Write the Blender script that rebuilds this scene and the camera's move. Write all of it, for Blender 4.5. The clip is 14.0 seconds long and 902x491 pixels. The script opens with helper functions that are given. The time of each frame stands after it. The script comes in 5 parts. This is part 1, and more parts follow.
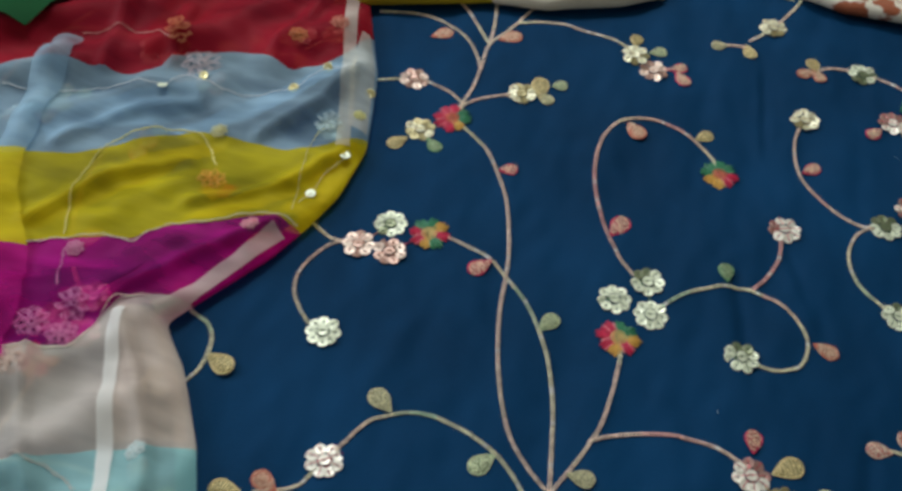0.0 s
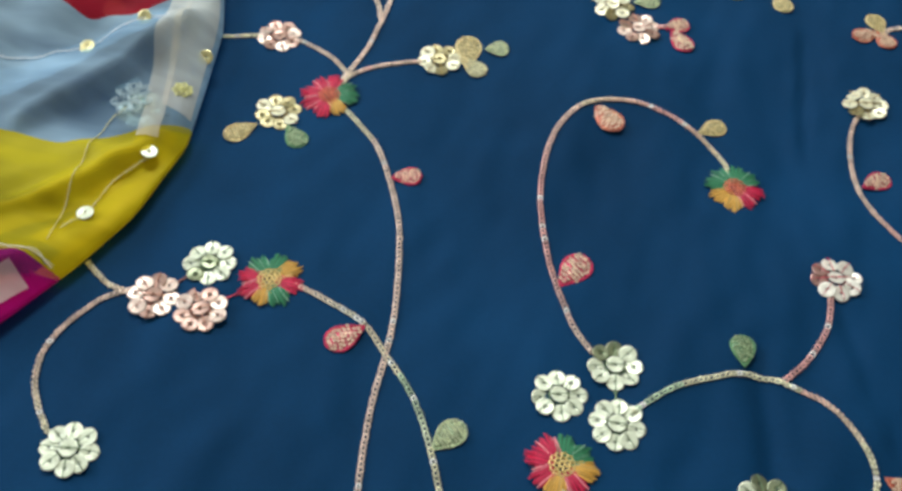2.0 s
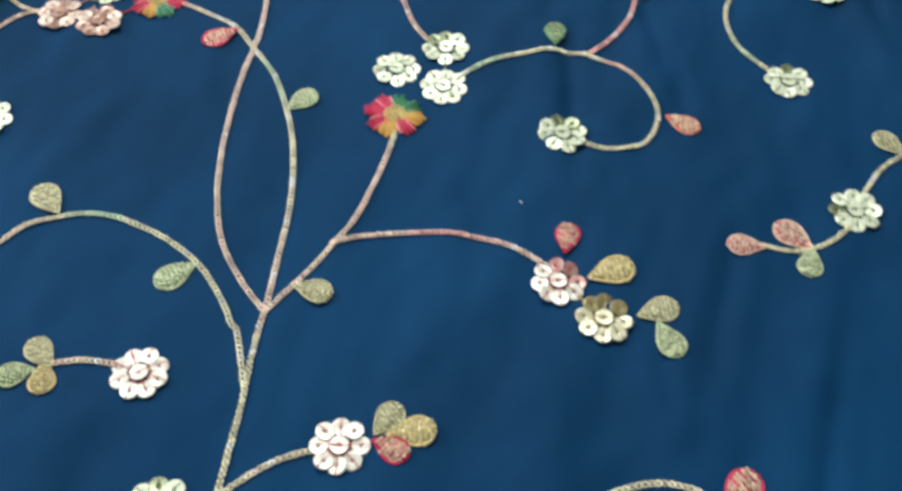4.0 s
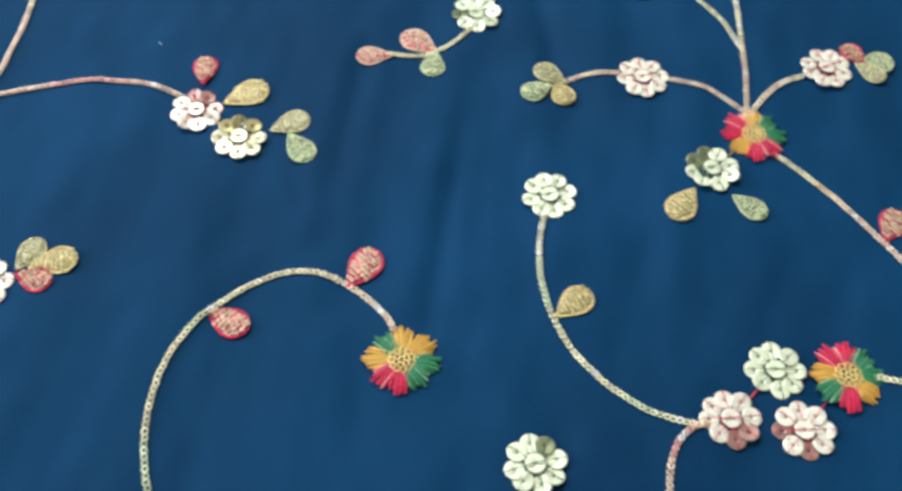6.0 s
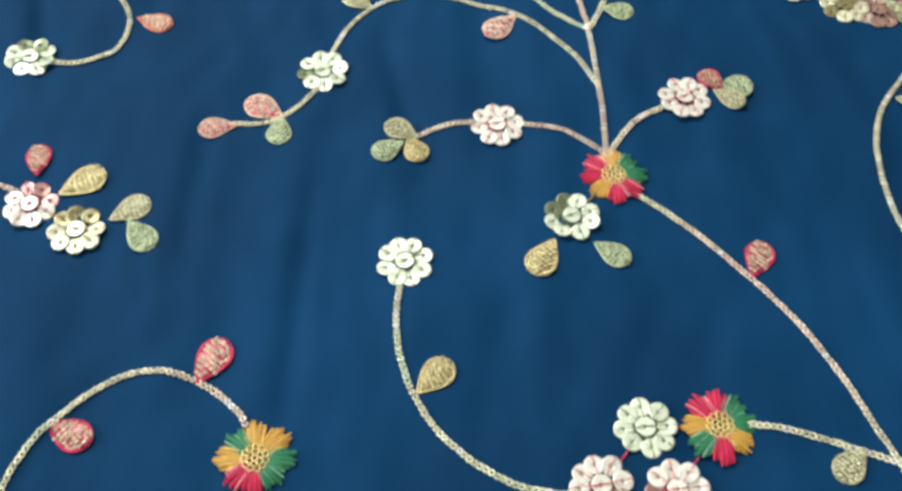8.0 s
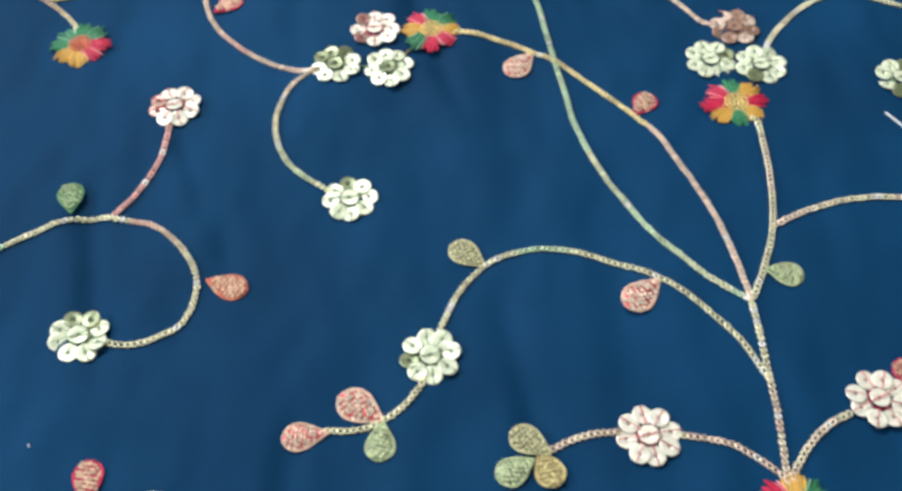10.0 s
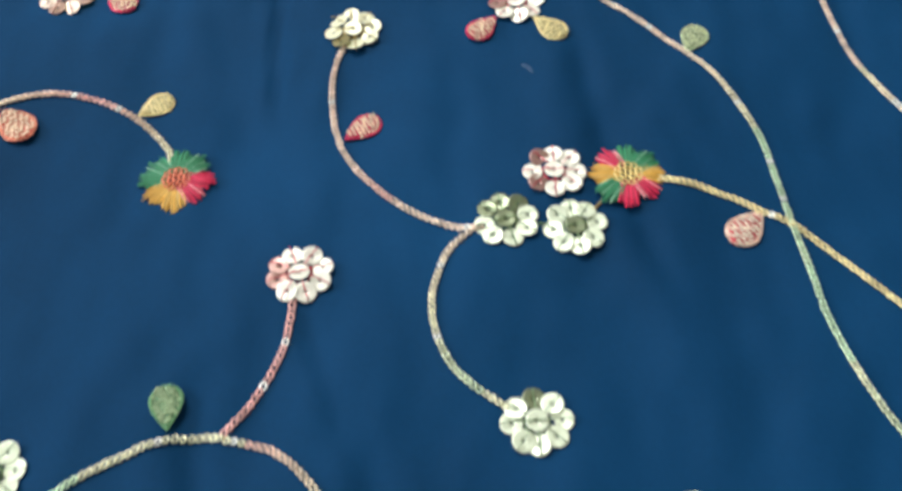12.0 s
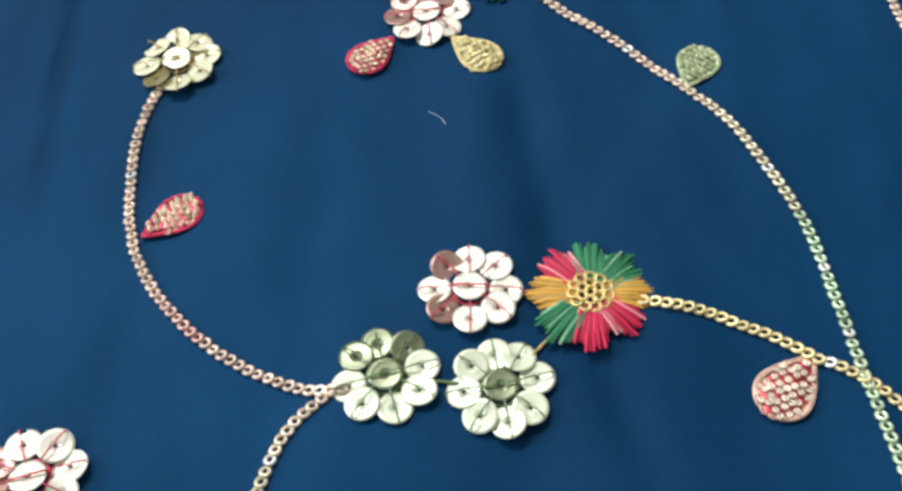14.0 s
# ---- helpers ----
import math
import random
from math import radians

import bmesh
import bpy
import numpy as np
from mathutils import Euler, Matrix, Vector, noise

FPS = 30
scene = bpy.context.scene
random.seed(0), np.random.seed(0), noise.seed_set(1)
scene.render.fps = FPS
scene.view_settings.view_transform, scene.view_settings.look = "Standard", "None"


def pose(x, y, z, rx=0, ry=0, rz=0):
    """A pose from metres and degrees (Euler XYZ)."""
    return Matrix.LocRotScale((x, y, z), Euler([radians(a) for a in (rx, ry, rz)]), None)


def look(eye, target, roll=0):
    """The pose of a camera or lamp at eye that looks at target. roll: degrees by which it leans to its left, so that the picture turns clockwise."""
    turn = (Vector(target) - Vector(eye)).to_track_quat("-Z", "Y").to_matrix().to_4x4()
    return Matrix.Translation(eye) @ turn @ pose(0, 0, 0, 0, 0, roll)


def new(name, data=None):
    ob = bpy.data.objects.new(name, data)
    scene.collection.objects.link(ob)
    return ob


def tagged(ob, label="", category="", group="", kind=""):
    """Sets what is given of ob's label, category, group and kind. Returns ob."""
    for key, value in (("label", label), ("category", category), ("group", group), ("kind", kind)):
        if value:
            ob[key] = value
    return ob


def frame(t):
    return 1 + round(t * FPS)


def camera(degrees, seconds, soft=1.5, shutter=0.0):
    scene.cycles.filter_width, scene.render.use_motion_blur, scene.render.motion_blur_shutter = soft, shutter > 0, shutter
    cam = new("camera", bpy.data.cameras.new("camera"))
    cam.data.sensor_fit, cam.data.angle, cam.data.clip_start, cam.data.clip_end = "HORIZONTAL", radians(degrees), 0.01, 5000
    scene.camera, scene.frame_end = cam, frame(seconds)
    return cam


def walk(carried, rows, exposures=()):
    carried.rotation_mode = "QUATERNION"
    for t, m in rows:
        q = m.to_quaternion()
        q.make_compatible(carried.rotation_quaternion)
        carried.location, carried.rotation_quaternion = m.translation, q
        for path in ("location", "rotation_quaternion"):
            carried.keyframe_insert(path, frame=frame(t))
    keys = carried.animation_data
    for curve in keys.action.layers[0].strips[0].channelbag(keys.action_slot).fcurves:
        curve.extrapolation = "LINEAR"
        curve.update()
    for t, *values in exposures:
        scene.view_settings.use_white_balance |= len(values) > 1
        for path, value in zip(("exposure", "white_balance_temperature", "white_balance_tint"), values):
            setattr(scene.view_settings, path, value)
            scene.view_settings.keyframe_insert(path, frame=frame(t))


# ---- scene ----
LENS = 47.0
cam = camera(LENS, 14.0, soft=3.1, shutter=0.3)
PATH = [
    (0, (0.1136, -0.2644, 0.4410), (-0.0355, 0.4653, -0.4998), 3.93),
    (0.5, (0.1251, -0.2114, 0.3817), (-0.0260, 0.5161, -0.5607), 4.06),
    (1, (0.1195, -0.1834, 0.3388), (-0.0252, 0.5426, -0.6056), 5.03),
    (1.5, (0.1215, -0.1407, 0.3137), (-0.0218, 0.5750, -0.6388), 5.02),
    (2, (0.1332, -0.1014, 0.2938), (-0.0214, 0.6048, -0.6641), 4.05),
    (2.5, (0.1514, -0.1259, 0.2864), (-0.0139, 0.5940, -0.6593), 3.22),
    (3, (0.1785, -0.1566, 0.2892), (-0.0025, 0.5558, -0.6594), 1.53),
    (3.2, (0.1882, -0.1704, 0.2835), (0.0003, 0.5415, -0.6641), 0.93),
    (5.3, (0.2804, -0.2391, 0.2775), (0.2021, 0.4088, -0.7296), 1.38),
    (5.5, (0.2895, -0.2405, 0.2757), (0.2266, 0.4054, -0.7337), 1.73),
    (6, (0.3092, -0.2424, 0.2793), (0.2941, 0.4027, -0.7324), 2.48),
    (6.5, (0.3308, -0.2479, 0.2767), (0.3399, 0.3955, -0.7362), 1.53),
    (7, (0.3420, -0.2481, 0.2793), (0.3787, 0.3889, -0.7370), 1.48),
    (7.2, (0.3476, -0.2450, 0.2818), (0.3886, 0.3867, -0.7376), 1.38),
    (9.3, (0.3279, -0.1431, 0.2751), (0.3310, 0.5258, -0.7211), -2.03),
    (9.5, (0.3263, -0.1319, 0.2745), (0.3270, 0.5369, -0.7219), -2.09),
    (10, (0.3155, -0.1067, 0.2705), (0.3150, 0.5721, -0.7190), -1.66),
    (10.5, (0.2974, -0.0884, 0.2632), (0.2748, 0.5909, -0.7258), -1.79),
    (11, (0.2855, -0.0678, 0.2582), (0.2432, 0.6070, -0.7332), -2.80),
    (11.5, (0.2739, -0.0484, 0.2472), (0.2363, 0.6305, -0.7415), -2.38),
    (12, (0.2692, -0.0088, 0.2331), (0.2320, 0.6695, -0.7561), -2.33),
    (12.5, (0.2580, 0.0422, 0.2308), (0.2200, 0.7202, -0.7585), -1.87),
    (13, (0.2767, 0.0509, 0.2008), (0.2266, 0.7494, -0.7737), -3.04),
    (13.5, (0.2856, 0.0693, 0.1635), (0.2382, 0.7705, -0.8091), -3.46),
    (14, (0.2947, 0.0787, 0.1522), (0.2386, 0.7709, -0.8264), -4.29),
]
walk(cam, [(t, look(eye, target, roll)) for t, eye, target, roll in PATH],
     [(0.0, -0.54), (1.5, -0.12), (3.0, 0.14), (6.5, 0.58), (9.5, 0.52), (11.5, 0.45), (14.0, 0.38)])

# ---- world and lamps ----
world = bpy.data.worlds.new("room_air")
world.use_nodes = True
scene.world = world
world.node_tree.nodes["Background"].inputs["Color"].default_value = (0.9, 0.95, 1.0, 1)
world.node_tree.nodes["Background"].inputs["Strength"].default_value = 0.03


def area_lamp(name, eye, target, sx, sy, watts, colour):
    data = bpy.data.lights.new(name, "AREA")
    data.shape, data.size, data.size_y = "RECTANGLE", sx, sy
    data.energy, data.color = watts, colour
    ob = new(name, data)
    ob.matrix_world = look(eye, target)
    return ob


area_lamp("tube_light", (-0.55, 1.55, 2.1), (0.2, 0.1, 0.0), 1.3, 0.35, 50, (0.96, 1.0, 0.96))
area_lamp("window_light", (-1.9, 0.35, 1.05), (0.2, 0.1, 0.0), 1.2, 0.9, 34, (0.85, 0.93, 1.0))


# ---- materials ----
def nodes_of(name):
    m = bpy.data.materials.new(name)
    m.use_nodes = True
    nt = m.node_tree
    return m, nt, nt.nodes["Principled BSDF"]


def add(nt, kind, **values):
    n = nt.nodes.new(kind)
    for k, val in values.items():
        n.inputs[k.replace("_", " ")].default_value = val
    return n


def ramp(nt, source, low, high, a=0.3, b=0.7):
    r = nt.nodes.new("ShaderNodeValToRGB")
    r.color_ramp.elements[0].position, r.color_ramp.elements[1].position = a, b
    r.color_ramp.elements[0].color, r.color_ramp.elements[1].color = (*low, 1), (*high, 1)
    nt.links.new(source, r.inputs[0])
    return r.outputs[0]


def mixed(nt, mode, factor, a, b):
    m = nt.nodes.new("ShaderNodeMix")
    m.data_type, m.blend_type = "RGBA", mode
    for socket, val in ((m.inputs[0], factor), (m.inputs[6], a), (m.inputs[7], b)):
        if isinstance(val, (int, float)):
            socket.default_value = val
        elif isinstance(val, tuple):
            socket.default_value = (*val, 1)
        else:
            nt.links.new(val, socket)
    return m.outputs[2]


def weave_bump(nt, bsdf, scale, strength, distance):
    """Fine crossed threads and soft unevenness."""
    tex = nt.nodes.new("ShaderNodeTexCoord")
    waves = []
    for axis in ("X", "Y"):
        w = add(nt, "ShaderNodeTexWave", Scale=scale, Distortion=1.5, Detail=1.0)
        w.bands_direction = axis
        nt.links.new(tex.outputs["Object"], w.inputs["Vector"])
        waves.append(w.outputs["Color"])
    both = mixed(nt, "MULTIPLY", 1.0, waves[0], waves[1])
    bump = add(nt, "ShaderNodeBump", Strength=strength, Distance=distance)
    nt.links.new(both, bump.inputs["Height"])
    nt.links.new(bump.outputs[0], bsdf.inputs["Normal"])
    return tex


def cloth_material(name, base, rough=0.65, sheen=0.0, amount=0.22, scale=420.0):
    m, nt, b = nodes_of(name)
    tex = weave_bump(nt, b, scale, 0.05, 0.0002)
    big = add(nt, "ShaderNodeTexNoise", Scale=9.0, Detail=4.0)
    fine = add(nt, "ShaderNodeTexNoise", Scale=700.0, Detail=2.0)
    for n in (big, fine):
        nt.links.new(tex.outputs["Object"], n.inputs["Vector"])
    dark = tuple(c * (1 - amount) for c in base)
    light = tuple(c * (1 + amount) for c in base)
    col = mixed(nt, "MULTIPLY", 0.35, ramp(nt, big.outputs["Fac"], dark, light), ramp(nt, fine.outputs["Fac"], (0.75, 0.75, 0.75), (1, 1, 1)))
    nt.links.new(col, b.inputs["Base Color"])
    b.inputs["Roughness"].default_value = rough
    b.inputs["Sheen Weight"].default_value = sheen
    b.inputs["Specular IOR Level"].default_value = 0.05
    return m


def thread_material(name, metal=0.35, rough=0.36, base=None, vary=0.2):
    """Twisted lustrous thread, each stitch a little different."""
    m, nt, b = nodes_of(name)
    if base is None:
        src = nt.nodes.new("ShaderNodeVertexColor")
        src.layer_name = "tint"
        colour = src.outputs["Color"]
    else:
        rgb = nt.nodes.new("ShaderNodeRGB")
        rgb.outputs[0].default_value = (*base, 1)
        colour = rgb.outputs[0]
    geo = nt.nodes.new("ShaderNodeNewGeometry")
    shade = ramp(nt, geo.outputs["Random Per Island"], (1 - vary,) * 3, (1 + vary * 0.6,) * 3, 0.0, 1.0)
    nt.links.new(mixed(nt, "MULTIPLY", 1.0, colour, shade), b.inputs["Base Color"])
    tex = nt.nodes.new("ShaderNodeTexCoord")
    grain = add(nt, "ShaderNodeTexNoise", Scale=2500.0, Detail=2.0)
    nt.links.new(tex.outputs["Object"], grain.inputs["Vector"])
    bump = add(nt, "ShaderNodeBump", Strength=0.35, Distance=0.0002)
    nt.links.new(grain.outputs["Fac"], bump.inputs["Height"])
    nt.links.new(bump.outputs[0], b.inputs["Normal"])
    b.inputs["Metallic"].default_value = metal
    b.inputs["Roughness"].default_value = rough
    return m


def sequin_material(name, base, metal=0.35, clear=0.0):
    """Pearly plastic film, cupped and glossy."""
    m, nt, b = nodes_of(name)
    info = nt.nodes.new("ShaderNodeObjectInfo")
    tone = ramp(nt, info.outputs["Random"], tuple(c * 0.82 for c in base), base, 0.0, 0.6)
    nt.links.new(tone, b.inputs["Base Color"])
    b.inputs["Metallic"].default_value = metal
    b.inputs["Roughness"].default_value = 0.32
    b.inputs["Coat Weight"].default_value = 0.35
    b.inputs["Coat Roughness"].default_value = 0.2
    if clear:
        film = nt.nodes.new("ShaderNodeBsdfTransparent")
        film.inputs["Color"].default_value = (0.85, 0.86, 0.6, 1)
        mix = nt.nodes.new("ShaderNodeMixShader")
        mix.inputs[0].default_value = clear
        nt.links.new(b.outputs[0], mix.inputs[1])
        nt.links.new(film.outputs[0], mix.inputs[2])
        nt.links.new(mix.outputs[0], nt.nodes["Material Output"].inputs["Surface"])
    return m


def faint_thread_material():
    """Fine thread so thin that the chiffon shows through."""
    m = thread_material("faint_thread", 0.0, 0.45)
    nt = m.node_tree
    mix, film = nt.nodes.new("ShaderNodeMixShader"), nt.nodes.new("ShaderNodeBsdfTransparent")
    mix.inputs[0].default_value = 0.25
    nt.links.new(nt.nodes["Principled BSDF"].outputs[0], mix.inputs[1])
    nt.links.new(film.outputs[0], mix.inputs[2])
    nt.links.new(mix.outputs[0], nt.nodes["Material Output"].inputs["Surface"])
    return m


def sheer_material(name, base, clear=0.25):
    """Fine see-through chiffon."""
    m, nt, b = nodes_of(name)
    tex = weave_bump(nt, b, 300.0, 0.15, 0.0003)
    big = add(nt, "ShaderNodeTexNoise", Scale=16.0, Detail=4.0)
    nt.links.new(tex.outputs["Object"], big.inputs["Vector"])
    nt.links.new(ramp(nt, big.outputs["Fac"], tuple(c * 0.85 for c in base), tuple(min(1.0, c * 1.1) for c in base)), b.inputs["Base Color"])
    b.inputs["Roughness"].default_value = 0.55
    b.inputs["Specular IOR Level"].default_value = 0.15
    b.inputs["Sheen Weight"].default_value = 0.08
    through_light = nt.nodes.new("ShaderNodeBsdfTranslucent")
    through_light.inputs["Color"].default_value = (*base, 1)
    clear_film = nt.nodes.new("ShaderNodeBsdfTransparent")
    clear_film.inputs["Color"].default_value = (*(0.35 + 0.65 * c for c in base), 1)
    soft, out = nt.nodes.new("ShaderNodeMixShader"), nt.nodes.new("ShaderNodeMixShader")
    soft.inputs[0].default_value = 0.25
    # sheerness streaks along the folds, standing in for fold shading and doubled layers
    loose = add(nt, "ShaderNodeTexNoise", Scale=1.0, Detail=3.0)
    stretch = nt.nodes.new("ShaderNodeMapping")
    stretch.inputs["Rotation"].default_value = (0, 0, -0.72)
    stretch.inputs["Scale"].default_value = (11.0, 42.0, 10.0)
    nt.links.new(tex.outputs["Object"], stretch.inputs["Vector"])
    nt.links.new(stretch.outputs[0], loose.inputs["Vector"])
    nt.links.new(ramp(nt, loose.outputs["Fac"], (clear * 0.72,) * 3, (min(0.9, clear * 1.28),) * 3, 0.38, 0.62), out.inputs[0])
    nt.links.new(b.outputs[0], soft.inputs[1])
    nt.links.new(through_light.outputs[0], soft.inputs[2])
    nt.links.new(soft.outputs[0], out.inputs[1])
    nt.links.new(clear_film.outputs[0], out.inputs[2])
    nt.links.new(out.outputs[0], nt.nodes["Material Output"].inputs["Surface"])
    return m


def plaster_material(name, base):
    m, nt, b = nodes_of(name)
    tex = nt.nodes.new("ShaderNodeTexCoord")
    n = add(nt, "ShaderNodeTexNoise", Scale=3.0, Detail=6.0)
    nt.links.new(tex.outputs["Object"], n.inputs["Vector"])
    nt.links.new(ramp(nt, n.outputs["Fac"], tuple(c * 0.9 for c in base), base), b.inputs["Base Color"])
    b.inputs["Roughness"].default_value = 0.8
    return m


BLUE = cloth_material("navy_crepe", (0.0032, 0.040, 0.110))
THREAD = thread_material("variegated_thread")
# glare on the film is put into these pale base colours
SEQUINS = {
    "g": sequin_material("pearl_sequin", (0.86, 0.91, 0.70), 0.12), "r": sequin_material("white_sequin", (0.92, 0.88, 0.77), 0.12),
    "p": sequin_material("rose_sequin", (0.84, 0.66, 0.56), 0.25), "y": sequin_material("straw_sequin", (0.86, 0.83, 0.60), 0.2),
}
# same film out of the glare, painted darker and more see-through
NO_GLARE_SEQUINS = {
    "g": sequin_material("clear_green_sequin", (0.34, 0.38, 0.24), 0.5, 0.4), "r": sequin_material("clear_pink_sequin", (0.62, 0.36, 0.33), 0.4, 0.35),
    "p": sequin_material("clear_rose_sequin", (0.60, 0.38, 0.32), 0.4, 0.35), "y": sequin_material("clear_straw_sequin", (0.55, 0.48, 0.26), 0.5, 0.4),
}
SEQUIN = SEQUINS["g"]
GOLD_SEQUIN = sequin_material("gold_sequin", (0.82, 0.72, 0.34), 0.5)
FLOSS = thread_material("silk_floss", 0.0, 0.6, None, 0.4)
PETAL = {"r": (0.66, 0.010, 0.075), "y": (0.74, 0.41, 0.07), "g": (0.025, 0.23, 0.10)}
WALL = plaster_material("wall_plaster", (0.62, 0.6, 0.56))
FLOOR = plaster_material("floor_plaster", (0.35, 0.33, 0.3))

TINT = {
    "p": (0.94, 0.73, 0.60), "g": (0.90, 0.86, 0.60), "n": (0.64, 0.82, 0.57),
    "r": (0.84, 0.46, 0.42), "y": (0.94, 0.78, 0.42),
}


# ---- shared building helpers ----
def part(name, mesh, material, parent, label=""):
    """Links one mesh as one object under a thing or a part."""
    if isinstance(mesh, bmesh.types.BMesh):
        data = bpy.data.meshes.new(name)
        mesh.to_mesh(data)
        mesh.free()
        mesh = data
    if material and not mesh.materials:
        mesh.materials.append(material)
    ob = new(name, mesh)
    ob.parent = parent
    return tagged(ob, label)


def mesh_from(name, verts, faces, tints=None, smooth=True):
    data = bpy.data.meshes.new(name)
    data.from_pydata(verts, [], faces)
    if smooth:
        data.polygons.foreach_set("use_smooth", [True] * len(faces))
    if tints is not None:
        layer = data.color_attributes.new("tint", "FLOAT_COLOR", "POINT")
        flat = np.ones((len(verts), 4), np.float32)
        flat[:, :3] = tints
        layer.data.foreach_set("color", flat.ravel())
    data.update()
    return data


def tube(verts, faces, pts, radius, sides=5, closed=False):
    """Adds a round thread along pts to the lists."""
    pts = [Vector(p) for p in pts]
    start, n = len(verts), len(pts)
    for i, p in enumerate(pts):
        a = pts[(i - 1) % n] if closed or i else p
        b = pts[(i + 1) % n] if closed or i < n - 1 else p
        ahead = (b - a).normalized()
        side = ahead.cross(Vector((0, 0, 1)))
        side = side.normalized() if side.length > 1e-4 else Vector((1, 0, 0))
        up = side.cross(ahead)
        for k in range(sides):
            c = 2 * math.pi * k / sides
            verts.append(tuple(p + radius * (math.cos(c) * side + math.sin(c) * up)))
    for i in range(n if closed else n - 1):
        j = (i + 1) % n
        for k in range(sides):
            l = (k + 1) % sides
            faces.append((start + i * sides + k, start + i * sides + l, start + j * sides + l, start + j * sides + k))
    return n * sides


def oval(cx, cy, angle, length, width, z, lift, count=9):
    """A slightly tipped loop of thread."""
    ca, sa = math.cos(angle), math.sin(angle)
    out = []
    for k in range(count):
        a = 2 * math.pi * k / count
        u, w = math.cos(a) * length / 2, math.sin(a) * width / 2
        out.append((cx + ca * u - sa * w, cy + sa * u + ca * w, z + lift * math.cos(a)))
    return out


def smooth_line(points, step):
    """Even steps along a rounded line through points."""
    p = np.array([points[0], *points, points[-1]], float)
    p[0], p[-1] = 2 * p[1] - p[2], 2 * p[-2] - p[-3]
    fine = []
    for i in range(1, len(p) - 2):
        for s in np.linspace(0, 1, 24, endpoint=False):
            a, b, c, d = p[i - 1], p[i], p[i + 1], p[i + 2]
            fine.append(0.5 * (2 * b + (c - a) * s + (2 * a - 5 * b + 4 * c - d) * s * s + (3 * b - a - 3 * c + d) * s ** 3))
    fine.append(p[-2])
    fine = np.array(fine)
    run = np.r_[0, np.cumsum(np.hypot(*np.diff(fine, axis=0).T))]
    at = np.arange(0, run[-1], step)
    return np.stack([np.interp(at, run, fine[:, 0]), np.interp(at, run, fine[:, 1])], 1)


# ---- the cloth's own relief ----
CREASES = [
    (0.2004, 0.2627, 0.2057, 0.2052, 0.0028, 0.0017), (0.2387, 0.1033, 0.2455, 0.0807, 0.0028, 0.0009), (0.1970, 0.0993, 0.2077, 0.0482, 0.0065, 0.0021),
    (0.2228, 0.1277, 0.2436, 0.0777, 0.004, 0.0011), (0.2983, 0.2305, 0.3049, 0.1852, 0.0065, 0.0014),
    (0.3114, 0.1677, 0.3199, 0.1405, 0.006, 0.0015), (0.2497, -0.0352, 0.2558, -0.0537, 0.003, 0.0009),
    (0.3304, 0.0623, 0.3386, 0.0115, 0.007, 0.0014), (0.2707, 0.0216, 0.2646, -0.0394, 0.008, 0.0014), (0.3054, -0.0192, 0.3004, -0.0902, 0.007, 0.0016),
]


def relief(x, y):
    """Height of the cloth in metres: soft swells, sunk creases."""
    h = -0.0016 + 0.00055 * (math.sin(x * 31 + 1.3 * math.sin(y * 17)) + math.sin(y * 27 + 0.8 + 1.1 * math.sin(x * 23)))
    h += 0.0013 * noise.noise((x * 14, y * 9, 0.3)) + 0.0018 * noise.noise((x * 48, y * 17, 4.1)) + 0.0007 * noise.noise((x * 105, y * 60, 9.1))
    for ax, ay, bx, by, w, d in CREASES:
        dx, dy = bx - ax, by - ay
        s = ((x - ax) * dx + (y - ay) * dy) / (dx * dx + dy * dy)
        if -0.6 < s < 1.6:
            off = ((x - ax) * dy - (y - ay) * dx) / math.hypot(dx, dy)
            end = math.exp(-((max(0.0, abs(s - 0.5) - 0.35) / 0.3) ** 2))
            h -= 0.85 * d * end * math.exp(-((off / (0.6 * w)) ** 2))
            h += 0.4 * d * end * math.exp(-(((off - 1.5 * w) / (1.1 * w)) ** 2))
    return h


def top_of(x, y, r):
    """The level on which a motif of radius r lies, between the mean and the highest cloth under it."""
    levels = [relief(x + r * a, y + r * c) for a, c in ((0, 0), (1, 0), (-1, 0), (0, 1), (0, -1), (0.6, 0.6), (-0.6, -0.6))]
    return 0.8 * max(levels) + 0.2 * sum(levels) / len(levels)


# ---- the room ----
def slab(name, x0, x1, y0, y1, z0, z1, material):
    bm = bmesh.new()
    bmesh.ops.create_cube(bm, size=1.0)
    for vert in bm.verts:
        vert.co = ((x0 + x1) / 2 + vert.co.x * (x1 - x0), (y0 + y1) / 2 + vert.co.y * (y1 - y0), (z0 + z1) / 2 + vert.co.z * (z1 - z0))
    return tagged(part(name, bm, material, None), kind="structure")


slab("floor", -2.3, 2.7, -2.3, 2.7, -0.12, -0.006, FLOOR)
slab("wall_west", -2.4, -2.3, -2.3, 2.7, -0.12, 2.6, WALL)
slab("wall_east", 2.7, 2.8, -2.3, 2.7, -0.12, 2.6, WALL)
slab("wall_south", -2.4, 2.8, -2.4, -2.3, -0.12, 2.6, WALL)
slab("wall_north", -2.4, 2.8, 2.7, 2.8, -0.12, 2.6, WALL)
slab("ceiling", -2.4, 2.8, -2.4, 2.8, 2.6, 2.7, WALL)


